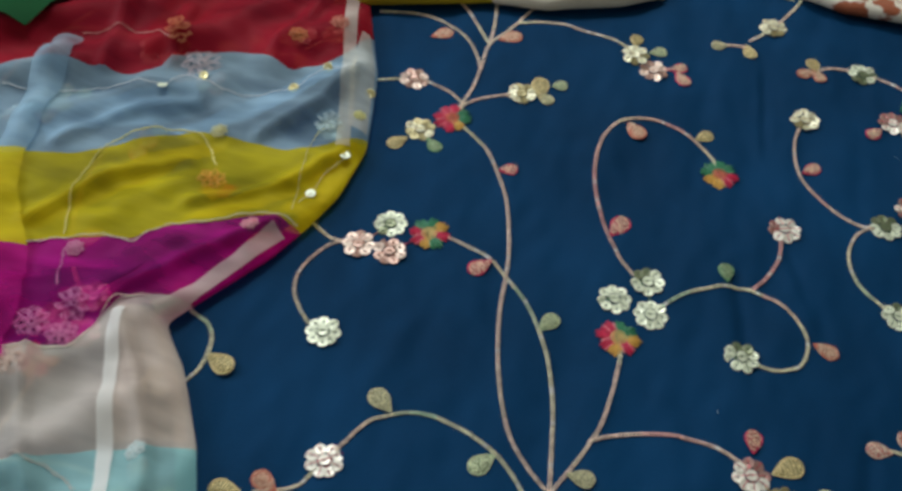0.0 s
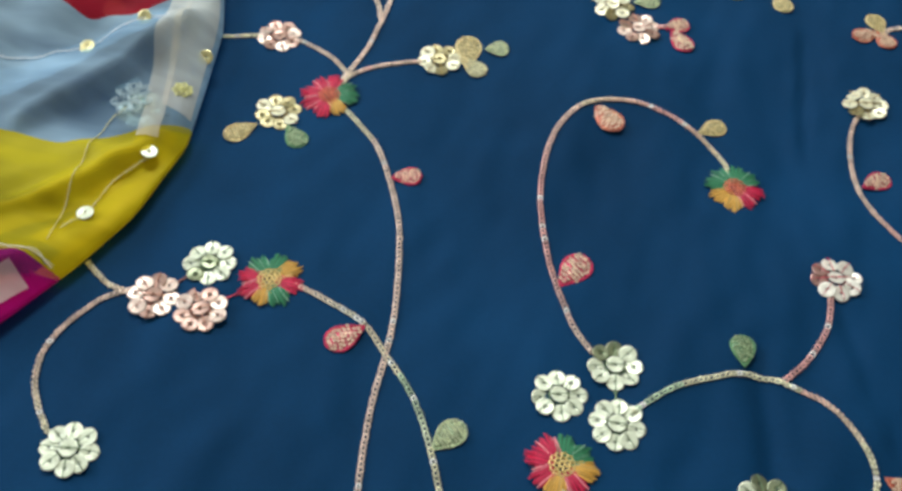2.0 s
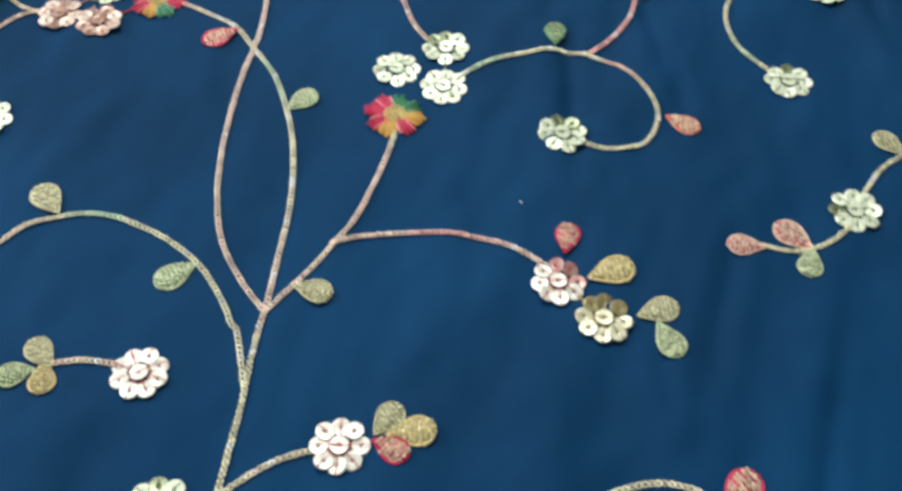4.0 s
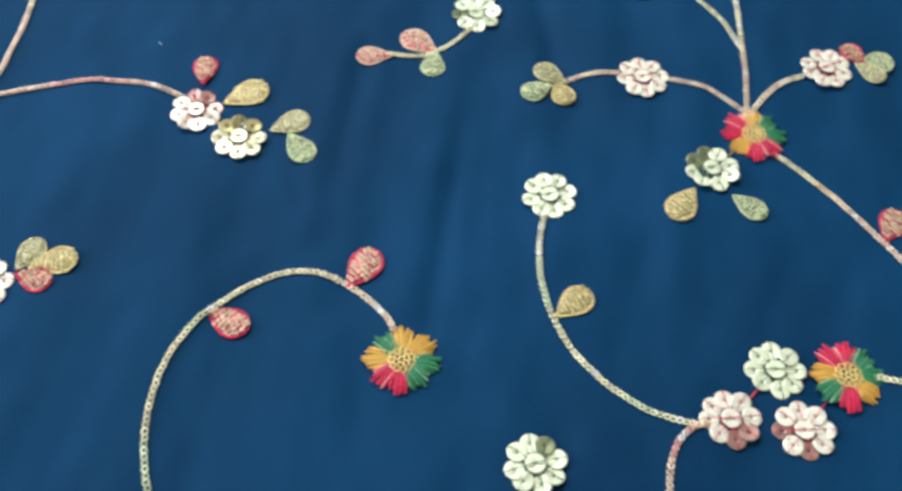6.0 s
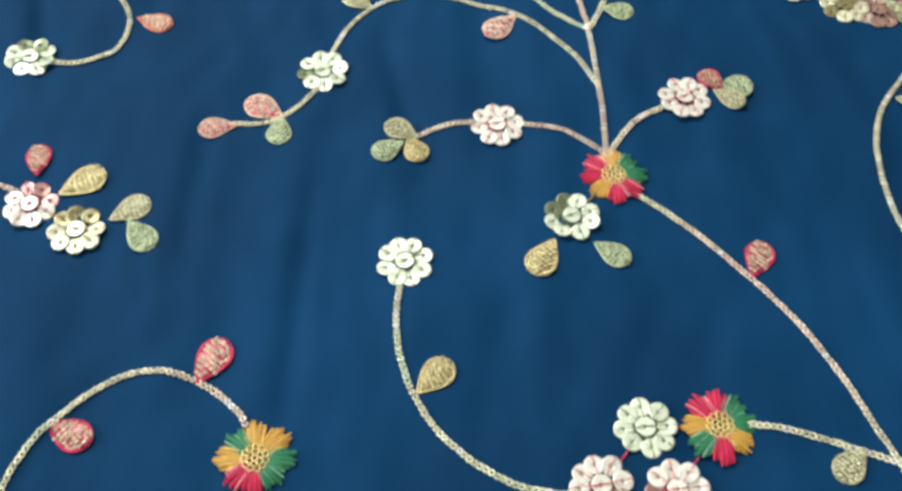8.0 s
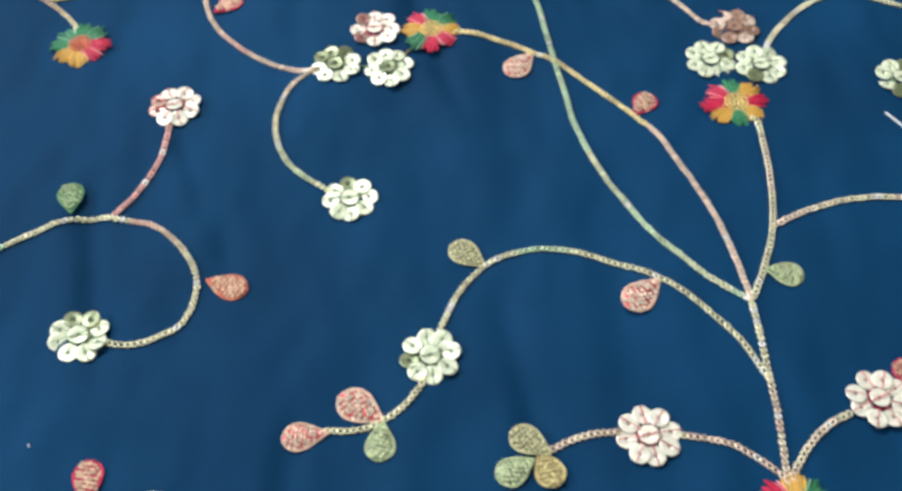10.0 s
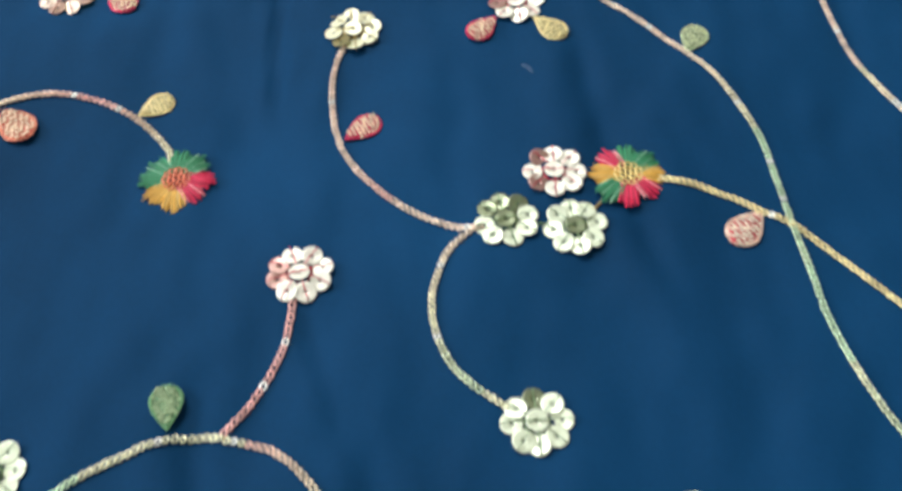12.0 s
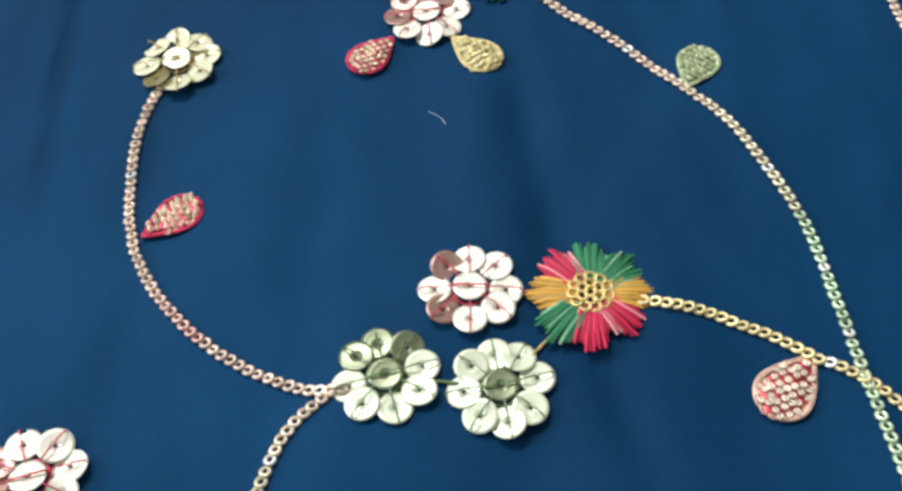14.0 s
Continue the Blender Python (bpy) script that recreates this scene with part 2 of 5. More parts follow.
# ---- the blue cloth ----
def blue_cloth():
    x0, x1, y0, y1, step = -0.56, 0.80, -0.46, 0.64, 0.0025
    nx, ny = int((x1 - x0) / step) + 1, int((y1 - y0) / step) + 1
    verts = [(x0 + i * step, y0 + j * step, relief(x0 + i * step, y0 + j * step)) for j in range(ny) for i in range(nx)]
    faces = [(j * nx + i, j * nx + i + 1, (j + 1) * nx + i + 1, (j + 1) * nx + i) for j in range(ny - 1) for i in range(nx - 1)]
    rim = [i for i in range(nx)] + [j * nx + nx - 1 for j in range(1, ny)] + [(ny - 1) * nx + i for i in range(nx - 2, -1, -1)] + [j * nx for j in range(ny - 2, 0, -1)]
    base = len(verts)
    verts += [(verts[i][0], verts[i][1], -0.006) for i in rim]
    for k in range(len(rim)):
        l = (k + 1) % len(rim)
        faces.append((rim[k], base + k, base + l, rim[l]))
    return tagged(part("embroidered_cloth", mesh_from("embroidered_cloth", verts, faces), BLUE, None),
                  "navy blue crepe cloth embroidered with vines, spread flat on the floor", "cloth")


cloth = blue_cloth()


# ---- embroidery ----
def vine(colours, points):
    """A line of chain stitch whose thread changes colour along the way."""
    line = smooth_line([(x / 1000, y / 1000) for x, y in points], 0.00190)
    keys = colours.split()
    shift = random.uniform(0, 50)

    def wander(i):
        return 0.5 + 0.5 * math.sin(shift + i * 0.16 + 1.7 * math.sin(shift * 2 + i * 0.071))

    verts, faces, tints = [], [], []
    for i, (x, y) in enumerate(line):
        a, b = line[max(0, i - 1)], line[min(len(line) - 1, i + 1)]
        ang = math.atan2(b[1] - a[1], b[0] - a[0])
        where = i / max(1, len(line) - 1) * (len(keys) - 1)
        low = min(int(where), len(keys) - 1)
        nxt = keys[min(len(keys) - 1, low + 1)]
        one, two = np.array(TINT[keys[low][wander(i) > 0.62]]), np.array(TINT[nxt[wander(i) > 0.62]])
        tint = (one + (two - one) * (where - low)) * random.uniform(0.76, 1.14)
        # a few near-white stitches: glints painted into the thread colour
        if random.random() < 0.06:
            tint = np.array((0.97, 0.95, 0.90))
        z = relief(x, y)
        cx, cy = x + random.gauss(0, 0.00006), y + random.gauss(0, 0.00006)
        grow = random.uniform(0.93, 1.1)
        # one small round loop of the chain
        ring = oval(cx, cy, ang + random.gauss(0, 0.12), 0.00172 * grow, 0.00150 * grow, z + 0.00050, 0.00030)
        n = tube(verts, faces, ring, 0.00036, 5, True)
        tints += [tint] * n
    part("vine", mesh_from("vine", verts, faces, np.array(tints)), THREAD, cloth)


def sequin_mesh(name, radius, hole=0.00036, seg=20):
    """A cupped disc with a hole and a thin rim."""
    rows = ((hole, 0.0), (radius * 0.45, 0.00002), (radius * 0.8, 0.00005), (radius, 0.00016), (radius, 0.00006), (hole, -0.00012))
    verts = [(r * math.cos(2 * math.pi * k / seg), r * math.sin(2 * math.pi * k / seg), z) for r, z in rows for k in range(seg)]
    faces = []
    for j in range(len(rows)):
        jj = (j + 1) % len(rows)
        for k in range(seg):
            l = (k + 1) % seg
            faces.append((j * seg + k, jj * seg + k, jj * seg + l, j * seg + l))
    return mesh_from(name, verts, [f[::-1] for f in faces])


SEQUIN_MESHES = {c: sequin_mesh("sequin", 0.00302) for c in "grpy"}
SEQUIN_MESH = SEQUIN_MESHES["g"]
NO_GLARE_MESHES = {c: sequin_mesh("sequin", 0.00302) for c in "grpy"}
FLOWER_WORDS = {"g": "pearl green", "r": "white and red", "p": "rosy", "y": "straw yellow"}
NO_GLARE_SHARE = {"g": 0.16, "r": 0.1, "p": 0.6, "y": 0.42}
STITCH = {"g": (0.16, 0.25, 0.12), "r": (0.62, 0.05, 0.09), "p": (0.6, 0.25, 0.18), "y": (0.5, 0.36, 0.13)}


def sequin_flower(colour, place, spin=None, clear=None, mess=0.10):
    """Eight sequins round a ninth, each tied down by a stitch of thread."""
    x, y = place[0] / 1000, place[1] / 1000
    z = top_of(x, y, 0.008) - 0.0002
    spin = random.uniform(0, math.pi / 4) if spin is None else spin
    verts, faces = [], []
    petals = []
    for k in range(8):
        a = spin + k * math.pi / 4 + random.gauss(0, 0.05)
        r = 0.0063 * random.uniform(0.97, 1.03)
        ca, sa = math.cos(a), math.sin(a)
        petals.append((ca * r, sa * r, 0.0005 + 0.0002 * (k % 2), random.gauss(0, mess), random.gauss(0, mess)))
        high = 0.0015
        tube(verts, faces, [(ca * s, sa * s, h) for s, h in ((0.0028, high), (r - 0.0006, high + 0.0003), (r, 0.0010), (r + 0.0006, high + 0.0003), (r + 0.0026, 0.0014), (r + 0.0028, 0.0004))], 0.00016, 5)
    ca, sa = math.cos(spin), math.sin(spin)
    tube(verts, faces, [(ca * s, sa * s, h) for s, h in ((-0.0032, 0.0009), (-0.0028, 0.0019), (-0.0005, 0.0019), (0, 0.0012), (0.0005, 0.0019), (0.0028, 0.0019), (0.0032, 0.0009))], 0.00020, 5)
    tube(verts, faces, oval(0, 0, 0, 0.0064, 0.0064, 0.0003, 0, 24), 0.00022, 5, True)
    data = mesh_from("sequin_flower", verts, faces, np.array([STITCH[colour]] * len(verts)))
    flower = part("sequin_flower", data, THREAD, cloth, FLOWER_WORDS[colour] + " sequin flower")
    flower.location = (x, y, z)
    petals.append((0, 0, 0.0013, random.gauss(0, mess * 0.7), random.gauss(0, mess * 0.7)))
    for k, (px, py, pz, tx, ty) in enumerate(petals):
        # sequins that catch no glare take the darker copy
        film = random.random() < NO_GLARE_SHARE[colour] if clear is None else k in clear
        s = part("sequin", (NO_GLARE_MESHES if film else SEQUIN_MESHES)[colour], (NO_GLARE_SEQUINS if film else SEQUINS)[colour], flower)
        s.location, s.rotation_euler = (px, py, pz), (tx, ty, random.uniform(0, 6))


def petal_mesh(colour, kind):
    """A fan of loose straight threads with a fringed, notched end."""
    rnd = random.Random(kind * 7 + ord(colour))
    verts, faces, tints = [], [], []
    for i in range(27):
        s = i / 26 * 2 - 1
        a = s * 0.39 + rnd.gauss(0, 0.012)
        far = 0.0112 * (1 - 0.22 * abs(s) ** 2.0) * rnd.uniform(0.86, 1.08) - (0.0014 if kind and abs(s) < 0.15 else 0)
        near = 0.0022
        side = s * 0.0013
        pts = []
        for f in (0.0, 0.35, 0.7, 1.0):
            r = near + (far - near) * f
            pts.append((r * math.cos(a * (0.75 + 0.25 * f)), r * math.sin(a * (0.75 + 0.25 * f)) + side * (1 - f), 0.0003 + 0.0008 * math.sin(math.pi * min(1, f * 0.85 + 0.12)) + rnd.uniform(0, 0.0002)))
        n = tube(verts, faces, pts, 0.00027, 4)
        tone = np.array(PETAL[colour]) * rnd.uniform(0.8, 1.1)
        if i < 1 + kind or rnd.random() < 0.04:
            tone = 0.5 * tone + 0.5 * np.array((0.85, 0.62, 0.60) if colour == "r" else (0.85, 0.68, 0.35) if colour == "y" else (0.45, 0.66, 0.50))
        tints += [tone] * n
    return mesh_from("petal", verts, faces, np.array(tints))


PETAL_MESH = {(c, k): petal_mesh(c, k) for c in "ryg" for k in (0, 1)}


def heart_mesh(base):
    """Small gold loops that fill the middle of a thread flower."""
    verts, faces, tints = [], [], []
    for ring, count in ((0.0, 1), (0.0016, 6), (0.0031, 11)):
        for k in range(count):
            a = 2 * math.pi * k / count + ring * 300
            n = tube(verts, faces, oval(ring * math.cos(a), ring * math.sin(a), a + 1.2, 0.0021, 0.0018, 0.0015 - 0.1 * ring, 0.0002), 0.00032, 5, True)
            tints += [np.array(base) * random.uniform(0.8, 1.1)] * n
    return mesh_from("thread_flower", verts, faces, np.array(tints))


HEART = {"y": heart_mesh((0.80, 0.60, 0.24)), "r": heart_mesh((0.72, 0.20, 0.12))}


def thread_flower(place, colours, heart="y"):
    x, y = place[0] / 1000, place[1] / 1000
    flower = part("thread_flower", HEART[heart], THREAD, cloth, "fringed crimson, amber and green thread flower")
    flower.location = (x, y, top_of(x, y, 0.008) - 0.0002)
    for k, c in enumerate(colours):
        p = part("petal", PETAL_MESH[c, k % 2], FLOSS, flower)
        p.rotation_euler = (0, 0, k * math.pi / 4 + random.gauss(0, 0.06))
        s = random.uniform(0.94, 1.06)
        p.scale = (s, s, 1)


LEAF = {
    "w": ((0.90, 0.62, 0.50), (0.98, 0.84, 0.68), (0.55, 0.07, 0.09)),
    "r": ((0.72, 0.04, 0.13), (0.98, 0.80, 0.58), (0.42, 0.02, 0.07)), "y": ((0.70, 0.56, 0.25), (0.96, 0.82, 0.44)),
    "n": ((0.40, 0.54, 0.30), (0.80, 0.86, 0.56)), "g": ((0.16, 0.36, 0.17), (0.56, 0.68, 0.42)),
    "o": ((0.54, 0.52, 0.30), (0.86, 0.82, 0.54)), "a": ((0.74, 0.24, 0.15), (0.96, 0.74, 0.54), (0.42, 0.07, 0.04)),
}


def leaf_width(f):
    """Half the width of a teardrop of length one, pointed at its start."""
    return 0.315 * (math.sin(math.pi * min(1.0, f) ** 1.6)) ** 0.6 if 0 < f < 1 else 0.0


def leaf_meshes(colour):
    rim, fill = LEAF[colour][:2]
    pad = LEAF[colour][2] if colour in "wra" else tuple(0.48 * c for c in rim)
    if colour in "yno":
        rim = tuple(0.5 * c + 0.5 * d for c, d in zip(rim, fill))
    size = 0.0145
    verts, faces, tints = [], [], []
    seg = 15
    steps = [i / 22 for i in range(23)]
    for f in steps:
        for k in range(seg):
            s = k / (seg - 1) * 2 - 1
            verts.append((f * size, s * max(0.012, leaf_width(f)) * size, 0.0002 + 0.0006 * (1 - s * s)))
    for j in range(len(steps) - 1):
        for k in range(seg - 1):
            faces.append((j * seg + k, (j + 1) * seg + k, (j + 1) * seg + k + 1, j * seg + k + 1))
    tints += [np.array(pad)] * len(verts)
    edge = [(f * size, leaf_width(f) * size, 0.0005) for f in steps] + [(f * size, -leaf_width(f) * size, 0.0005) for f in steps[-2:0:-1]]
    for i in range(len(edge)):
        a, b = edge[i], edge[(i + 1) % len(edge)]
        ang = math.atan2(b[1] - a[1], b[0] - a[0])
        n = tube(verts, faces, oval((a[0] + b[0]) / 2, (a[1] + b[1]) / 2, ang, 0.0014, 0.0006, 0.0006, 0.00015, 7), 0.00021, 4, True)
        tints += [np.array(rim) * random.uniform(0.85, 1.15)] * n
    outer = mesh_from("leaf", verts, faces, np.array(tints))
    verts, faces, tints = [], [], []
    row = 0
    while row < 8:
        f = 0.16 + 0.106 * row
        for k in range(-4, 5):
            y = (k + 0.5 * (row % 2)) * 0.00140
            x = f * size + 0.22 * y + random.gauss(0, 0.00018)
            if abs(y) > leaf_width(x / size) * size - 0.00015:
                continue
            ring = oval(x, y + random.gauss(0, 0.00012), 1.30 + random.gauss(0, 0.4), 0.00106, 0.00074, 0.00120 - 50 * y * y, 0.00016, 7)
            n = tube(verts, faces, ring, 0.00027, 4, True)
            tints += [np.array(fill) * random.uniform(0.70, 1.08)] * n
        row += 1
    return outer, mesh_from("stitching", verts, faces, np.array(tints))


LEAF_WORDS = {"w": "cream and red", "r": "crimson and gold", "y": "golden yellow", "n": "pale green", "g": "green", "o": "olive gold", "a": "orange"}
LEAF_MESH = {c: leaf_meshes(c) for c in LEAF}


def leaf(colour, place, length, angle):
    x, y = place[0] / 1000, place[1] / 1000
    rim, fill = LEAF_MESH[colour]
    ob = part("leaf", rim, THREAD, cloth, LEAF_WORDS[colour] + " chain-stitched leaf")
    mx, my = x + length / 2000 * math.cos(radians(angle)), y + length / 2000 * math.sin(radians(angle))
    ob.location, ob.rotation_euler = (x, y, top_of(mx, my, 0.004) - 0.0002), (0, 0, radians(angle))
    s = length / 15.6
    ob.scale = (s, min(1.12, max(0.88, s)), 1)
    part("stitching", fill, THREAD, ob)


def tie_stitch(a, c, colour):
    """A single straight stitch from one flower to the next."""
    pts = []
    for f in (0.0, 0.25, 0.5, 0.75, 1.0):
        x, y = (a[0] + (c[0] - a[0]) * f) / 1000, (a[1] + (c[1] - a[1]) * f) / 1000
        pts.append((x, y, relief(x, y) + 0.0005))
    verts, faces = [], []
    tube(verts, faces, pts, 0.0003, 5)
    part("tie_stitch", mesh_from("tie_stitch", verts, faces, np.array([STITCH[colour]] * len(verts))), THREAD, cloth)


# vines of chain stitch, in millimetres on the cloth
vine("pg pp pp gp", [(123.2, -48.8), (110.7, -38.3), (99.6, -25.4), (91.3, -7.5), (84.5, 14.8), (78.8, 43.7), (77.0, 65.9), (74.3, 86.0), (68.4, 109.5), (63.9, 122.5), (55.8, 138.2), (45.0, 153.8), (29.7, 166.5), (26.8, 168.2)])
vine("pp gp gn pp", [(123.5, -48.0), (120.5, -28.2), (117.2, -7.2), (111.3, 14.8), (103.5, 33.0), (90.3, 53.9), (76.5, 67.2), (66.4, 76.0), (53.4, 80.4), (41.1, 83.2), (37.9, 83.1)])
vine("gp pp pg", [(123.7, -48.8), (130.1, -35.9), (136.2, -21.7), (140.7, -7.5), (143.1, 12.5), (143.7, 32.0), (142.7, 36.2)])
vine("pp rp pp", [(137.1, -18.2), (146.0, -12.5), (161.6, -6.0), (178.2, -3.3), (193.4, -3.9), (206.1, -7.5), (208.0, -9.3)])
vine("gg gn gn pp", [(127.1, -77.2), (117.7, -58.7), (114.8, -56.1), (108.2, -48.0), (97.1, -37.9), (82.6, -30.2), (67.2, -25.8), (53.3, -25.8), (42.0, -30.4), (32.6, -37.0), (25.1, -49.9), (22.6, -54.5)])
vine("gp gg gp", [(123.2, -48.8), (124.7, -62.1), (127.4, -78.7), (129.8, -96.9), (131.4, -111.3), (132.2, -115.6)])
vine("gp gg", [(133.7, -115.4), (133.6, -110.1), (138.6, -103.5), (145.6, -96.4), (154.9, -90.6)])
vine("pg pp", [(138.2, -130.1), (139.4, -131.9), (149.8, -139.4), (158.2, -147.0), (165.6, -154.4)])
vine("pp pp gg", [(-12.0, 64.2), (-14.6, 64.1), (-21.7, 56.7), (-27.1, 46.1), (-29.2, 33.9), (-25.2, 22.2), (-15.5, 10.9), (-11.3, 9.0)])
vine("gp pg", [(-31.7, 70.9), (-22.1, 65.1), (-14.6, 64.1), (-12.0, 64.2)])
vine("pp gp pg", [(21.2, 180.2), (22.2, 186.5), (25.1, 203.2), (25.7, 222.5), (25.7, 245.1), (34.8, 262.4), (43.5, 283.1), (47.1, 293.4)])
vine("pg gp", [(25.8, 220.9), (20.6, 232.1), (10.1, 246.2), (-4.2, 256.6), (-25.0, 261.1), (-50.6, 254.6)])
vine("gp pp", [(25.3, 246.2), (16.9, 257.0), (5.4, 271.5), (-2.9, 281.2)])
vine("gp pp", [(25.5, 246.8), (24.5, 265.2), (20.8, 288.5)])
vine("gg pg gp", [(40.2, 271.8), (60.0, 277.9), (83.3, 276.0), (103.0, 271.4), (109.5, 268.7), (112.0, 266.7)])
vine("pp gp", [(21.1, 180.2), (22.1, 186.6), (13.3, 193.5), (-0.7, 199.0), (-3.9, 199.1)])
vine("gp gp", [(-19.2, 197.4), (-31.7, 193.7), (-43.2, 191.3)])
vine("gg rp pp", [(22.2, 180.0), (24.5, 187.4), (33.8, 195.7), (48.7, 203.4)])
vine("pp rp rr gp rr gp", [(143.6, 87.0), (141.5, 87.8), (133.4, 96.4), (123.6, 113.6), (114.9, 135.2), (110.3, 152.9), (108.8, 172.8), (111.8, 189.8), (120.9, 202.1), (136.4, 207.3), (151.8, 204.8), (165.0, 198.2), (175.4, 187.3), (177.5, 182.0)])
vine("gn gn gp", [(159.5, 68.6), (162.2, 72.3), (172.4, 82.6), (186.3, 90.8), (196.4, 94.3), (204.9, 94.4)])
vine("rg gg gg", [(204.9, 94.4), (217.8, 91.3), (228.7, 82.4), (235.9, 69.2), (233.9, 54.8), (225.6, 47.8), (217.1, 45.8), (210.6, 47.5)])
vine("rp rr", [(205.9, 95.7), (212.5, 105.4), (218.0, 119.5), (218.8, 132.5), (218.9, 134.7)])
vine("pg pp pp rp pp", [(224.9, 228.3), (223.6, 224.5), (222.4, 216.4), (222.9, 205.4), (225.3, 193.2), (229.0, 184.0), (235.2, 175.3), (243.1, 167.7), (252.5, 161.9), (261.6, 158.5), (266.1, 158.1), (268.2, 158.7)])
vine("pp gg gn", [(268.4, 158.1), (266.1, 157.3), (260.0, 151.0), (256.8, 142.1), (255.7, 133.5), (257.5, 123.2), (262.7, 113.4), (272.4, 105.6), (276.2, 103.5)])
vine("yy yy yp pp pp", [(319.4, 174.6), (330.0, 172.6), (340.3, 168.6), (346.9, 164.5), (355.2, 159.9), (365.7, 148.6), (374.3, 138.8), (381.2, 130.3), (387.0, 122.5), (395.1, 103.6), (400.8, 85.9), (404.1, 69.2), (405.8, 56.0)])
vine("pp pp ng nn ng nn ng", [(300.0, 254.1), (301.1, 252.9), (310.5, 244.4), (320.3, 236.3), (332.1, 223.8), (339.4, 214.8), (345.8, 201.7), (350.4, 188.6), (352.8, 173.2), (354.4, 161.7), (356.8, 146.4), (359.4, 129.4), (364.8, 111.6), (372.9, 94.7), (378.6, 84.0), (383.7, 76.9), (393.9, 65.2), (404.9, 56.0)])
vine("gg gg pg rp", [(405.7, 55.3), (406.1, 41.0), (406.5, 27.7), (406.5, 12.8), (405.7, -0.4), (405.9, -2.0)])
vine("gg gp gg", [(406.9, 56.6), (412.8, 68.7), (418.1, 83.5), (421.3, 104.7), (421.8, 126.3), (420.0, 129.5)])
vine("pg gp gp", [(419.1, 83.4), (431.0, 89.2), (445.7, 92.9), (459.7, 93.7), (478.8, 90.4)])
vine("pg gg gn gg", [(406.0, 29.9), (399.9, 42.5), (390.6, 54.6), (380.2, 64.2), (367.4, 71.2), (352.1, 76.4), (338.4, 77.1), (326.6, 72.9), (317.8, 63.3), (311.5, 49.6), (310.7, 47.3)])
vine("gg gp", [(306.2, 32.8), (305.6, 30.7), (298.5, 22.4), (288.0, 17.6), (277.6, 17.1)])
vine("rp rp gp", [(405.6, -1.0), (399.0, 5.1), (391.0, 9.6), (378.3, 12.5)])
vine("gp pg", [(360.8, 14.0), (351.0, 13.1), (342.1, 10.1)])
vine("pg gp", [(407.4, -1.9), (407.5, 0.1), (413.4, 8.2), (419.9, 14.1), (428.2, 18.2)])
vine("yg pg pp pg pp", [(412.5, -16.0), (413.8, -17.4), (425.5, -27.6), (437.3, -41.1), (447.2, -53.1), (457.8, -69.0), (465.8, -86.1), (471.7, -102.3), (477.2, -119.7), (482.1, -138.0), (483.7, -153.6)])
vine("gg gn gg", [(335.0, -49.3), (334.2, -52.9), (333.3, -62.9), (334.5, -75.8), (338.6, -88.4), (345.5, -99.7), (354.9, -108.9), (366.7, -116.1), (379.4, -119.4), (383.0, -118.7)])
vine("rp rp", [(383.2, -119.3), (379.3, -120.4), (373.8, -126.6), (371.3, -137.2), (371.8, -150.9), (375.3, -162.5), (379.8, -169.1), (379.7, -175.3)])
vine("gn gg", [(334.6, -142.5), (335.1, -145.0), (335.4, -151.0), (334.4, -159.1), (331.5, -165.4)])
vine("gn gg gp", [(434.7, -100.9), (436.4, -100.8), (449.5, -104.0), (463.1, -109.1), (474.8, -114.0), (493.6, -124.7)])
vine("gg gg", [(519.3, 31.9), (506.5, 17.2), (499.6, 1.6), (497.6, -16.2), (499.4, -35.7), (504.2, -49.9), (509.4, -59.0), (515.3, -68.0)])
vine("gg gn gg pp", [(235.5, -168.0), (230.8, -160.0), (226.6, -151.5), (222.4, -138.0), (221.0, -125.0), (222.4, -112.4), (226.2, -102.0), (232.4, -92.6), (242.6, -82.6), (253.2, -77.6), (264.2, -77.2), (274.2, -80.8), (281.2, -85.6), (287.4, -91.8), (289.9, -96.5)])
vine("gg gp", [(15.6, -67.7), (11.4, -75.1), (2.0, -80.2), (-7.8, -84.1)])
vine("gg gn", [(-64.1, -41.4), (-60.4, -40.7), (-55.5, -30.8), (-55.7, -17.0), (-61.2, -6.0), (-73.3, 0.0)])
vine("rp pp", [(169.9, 288.7), (177.8, 290.9), (185.0, 292.3)])
vine("pg gp", [(189.1, 300.7), (197.6, 310.8)])
vine("pg gp", [(206.2, 324.1), (207.7, 326.8), (214.4, 339.8), (219.4, 351.8)])
vine("pp pp", [(234.2, 283.0), (238.1, 285.5), (250.7, 289.3), (253.3, 289.0)])
vine("pp rp", [(268.7, 287.2), (270.5, 287.0), (281.2, 283.0), (294.1, 272.9), (294.3, 268.3)])
vine("gg gg", [(294.9, 268.3), (295.0, 274.2), (295.8, 285.7), (296.9, 296.3)])
vine("pp gp", [(296.0, 268.2), (296.7, 273.5), (306.4, 281.9), (315.1, 289.1)])
vine("gg gp pp pg pp pp", [(398.1, 301.4), (384.1, 282.8), (378.3, 267.9), (378.8, 247.6), (383.1, 226.7), (386.9, 216.1), (395.7, 198.7), (403.9, 187.6), (410.0, 178.9), (413.8, 176.8), (415.2, 176.4)])
vine("rr rr", [(138.1, 254.2), (139.6, 254.8), (142.8, 256.0)])
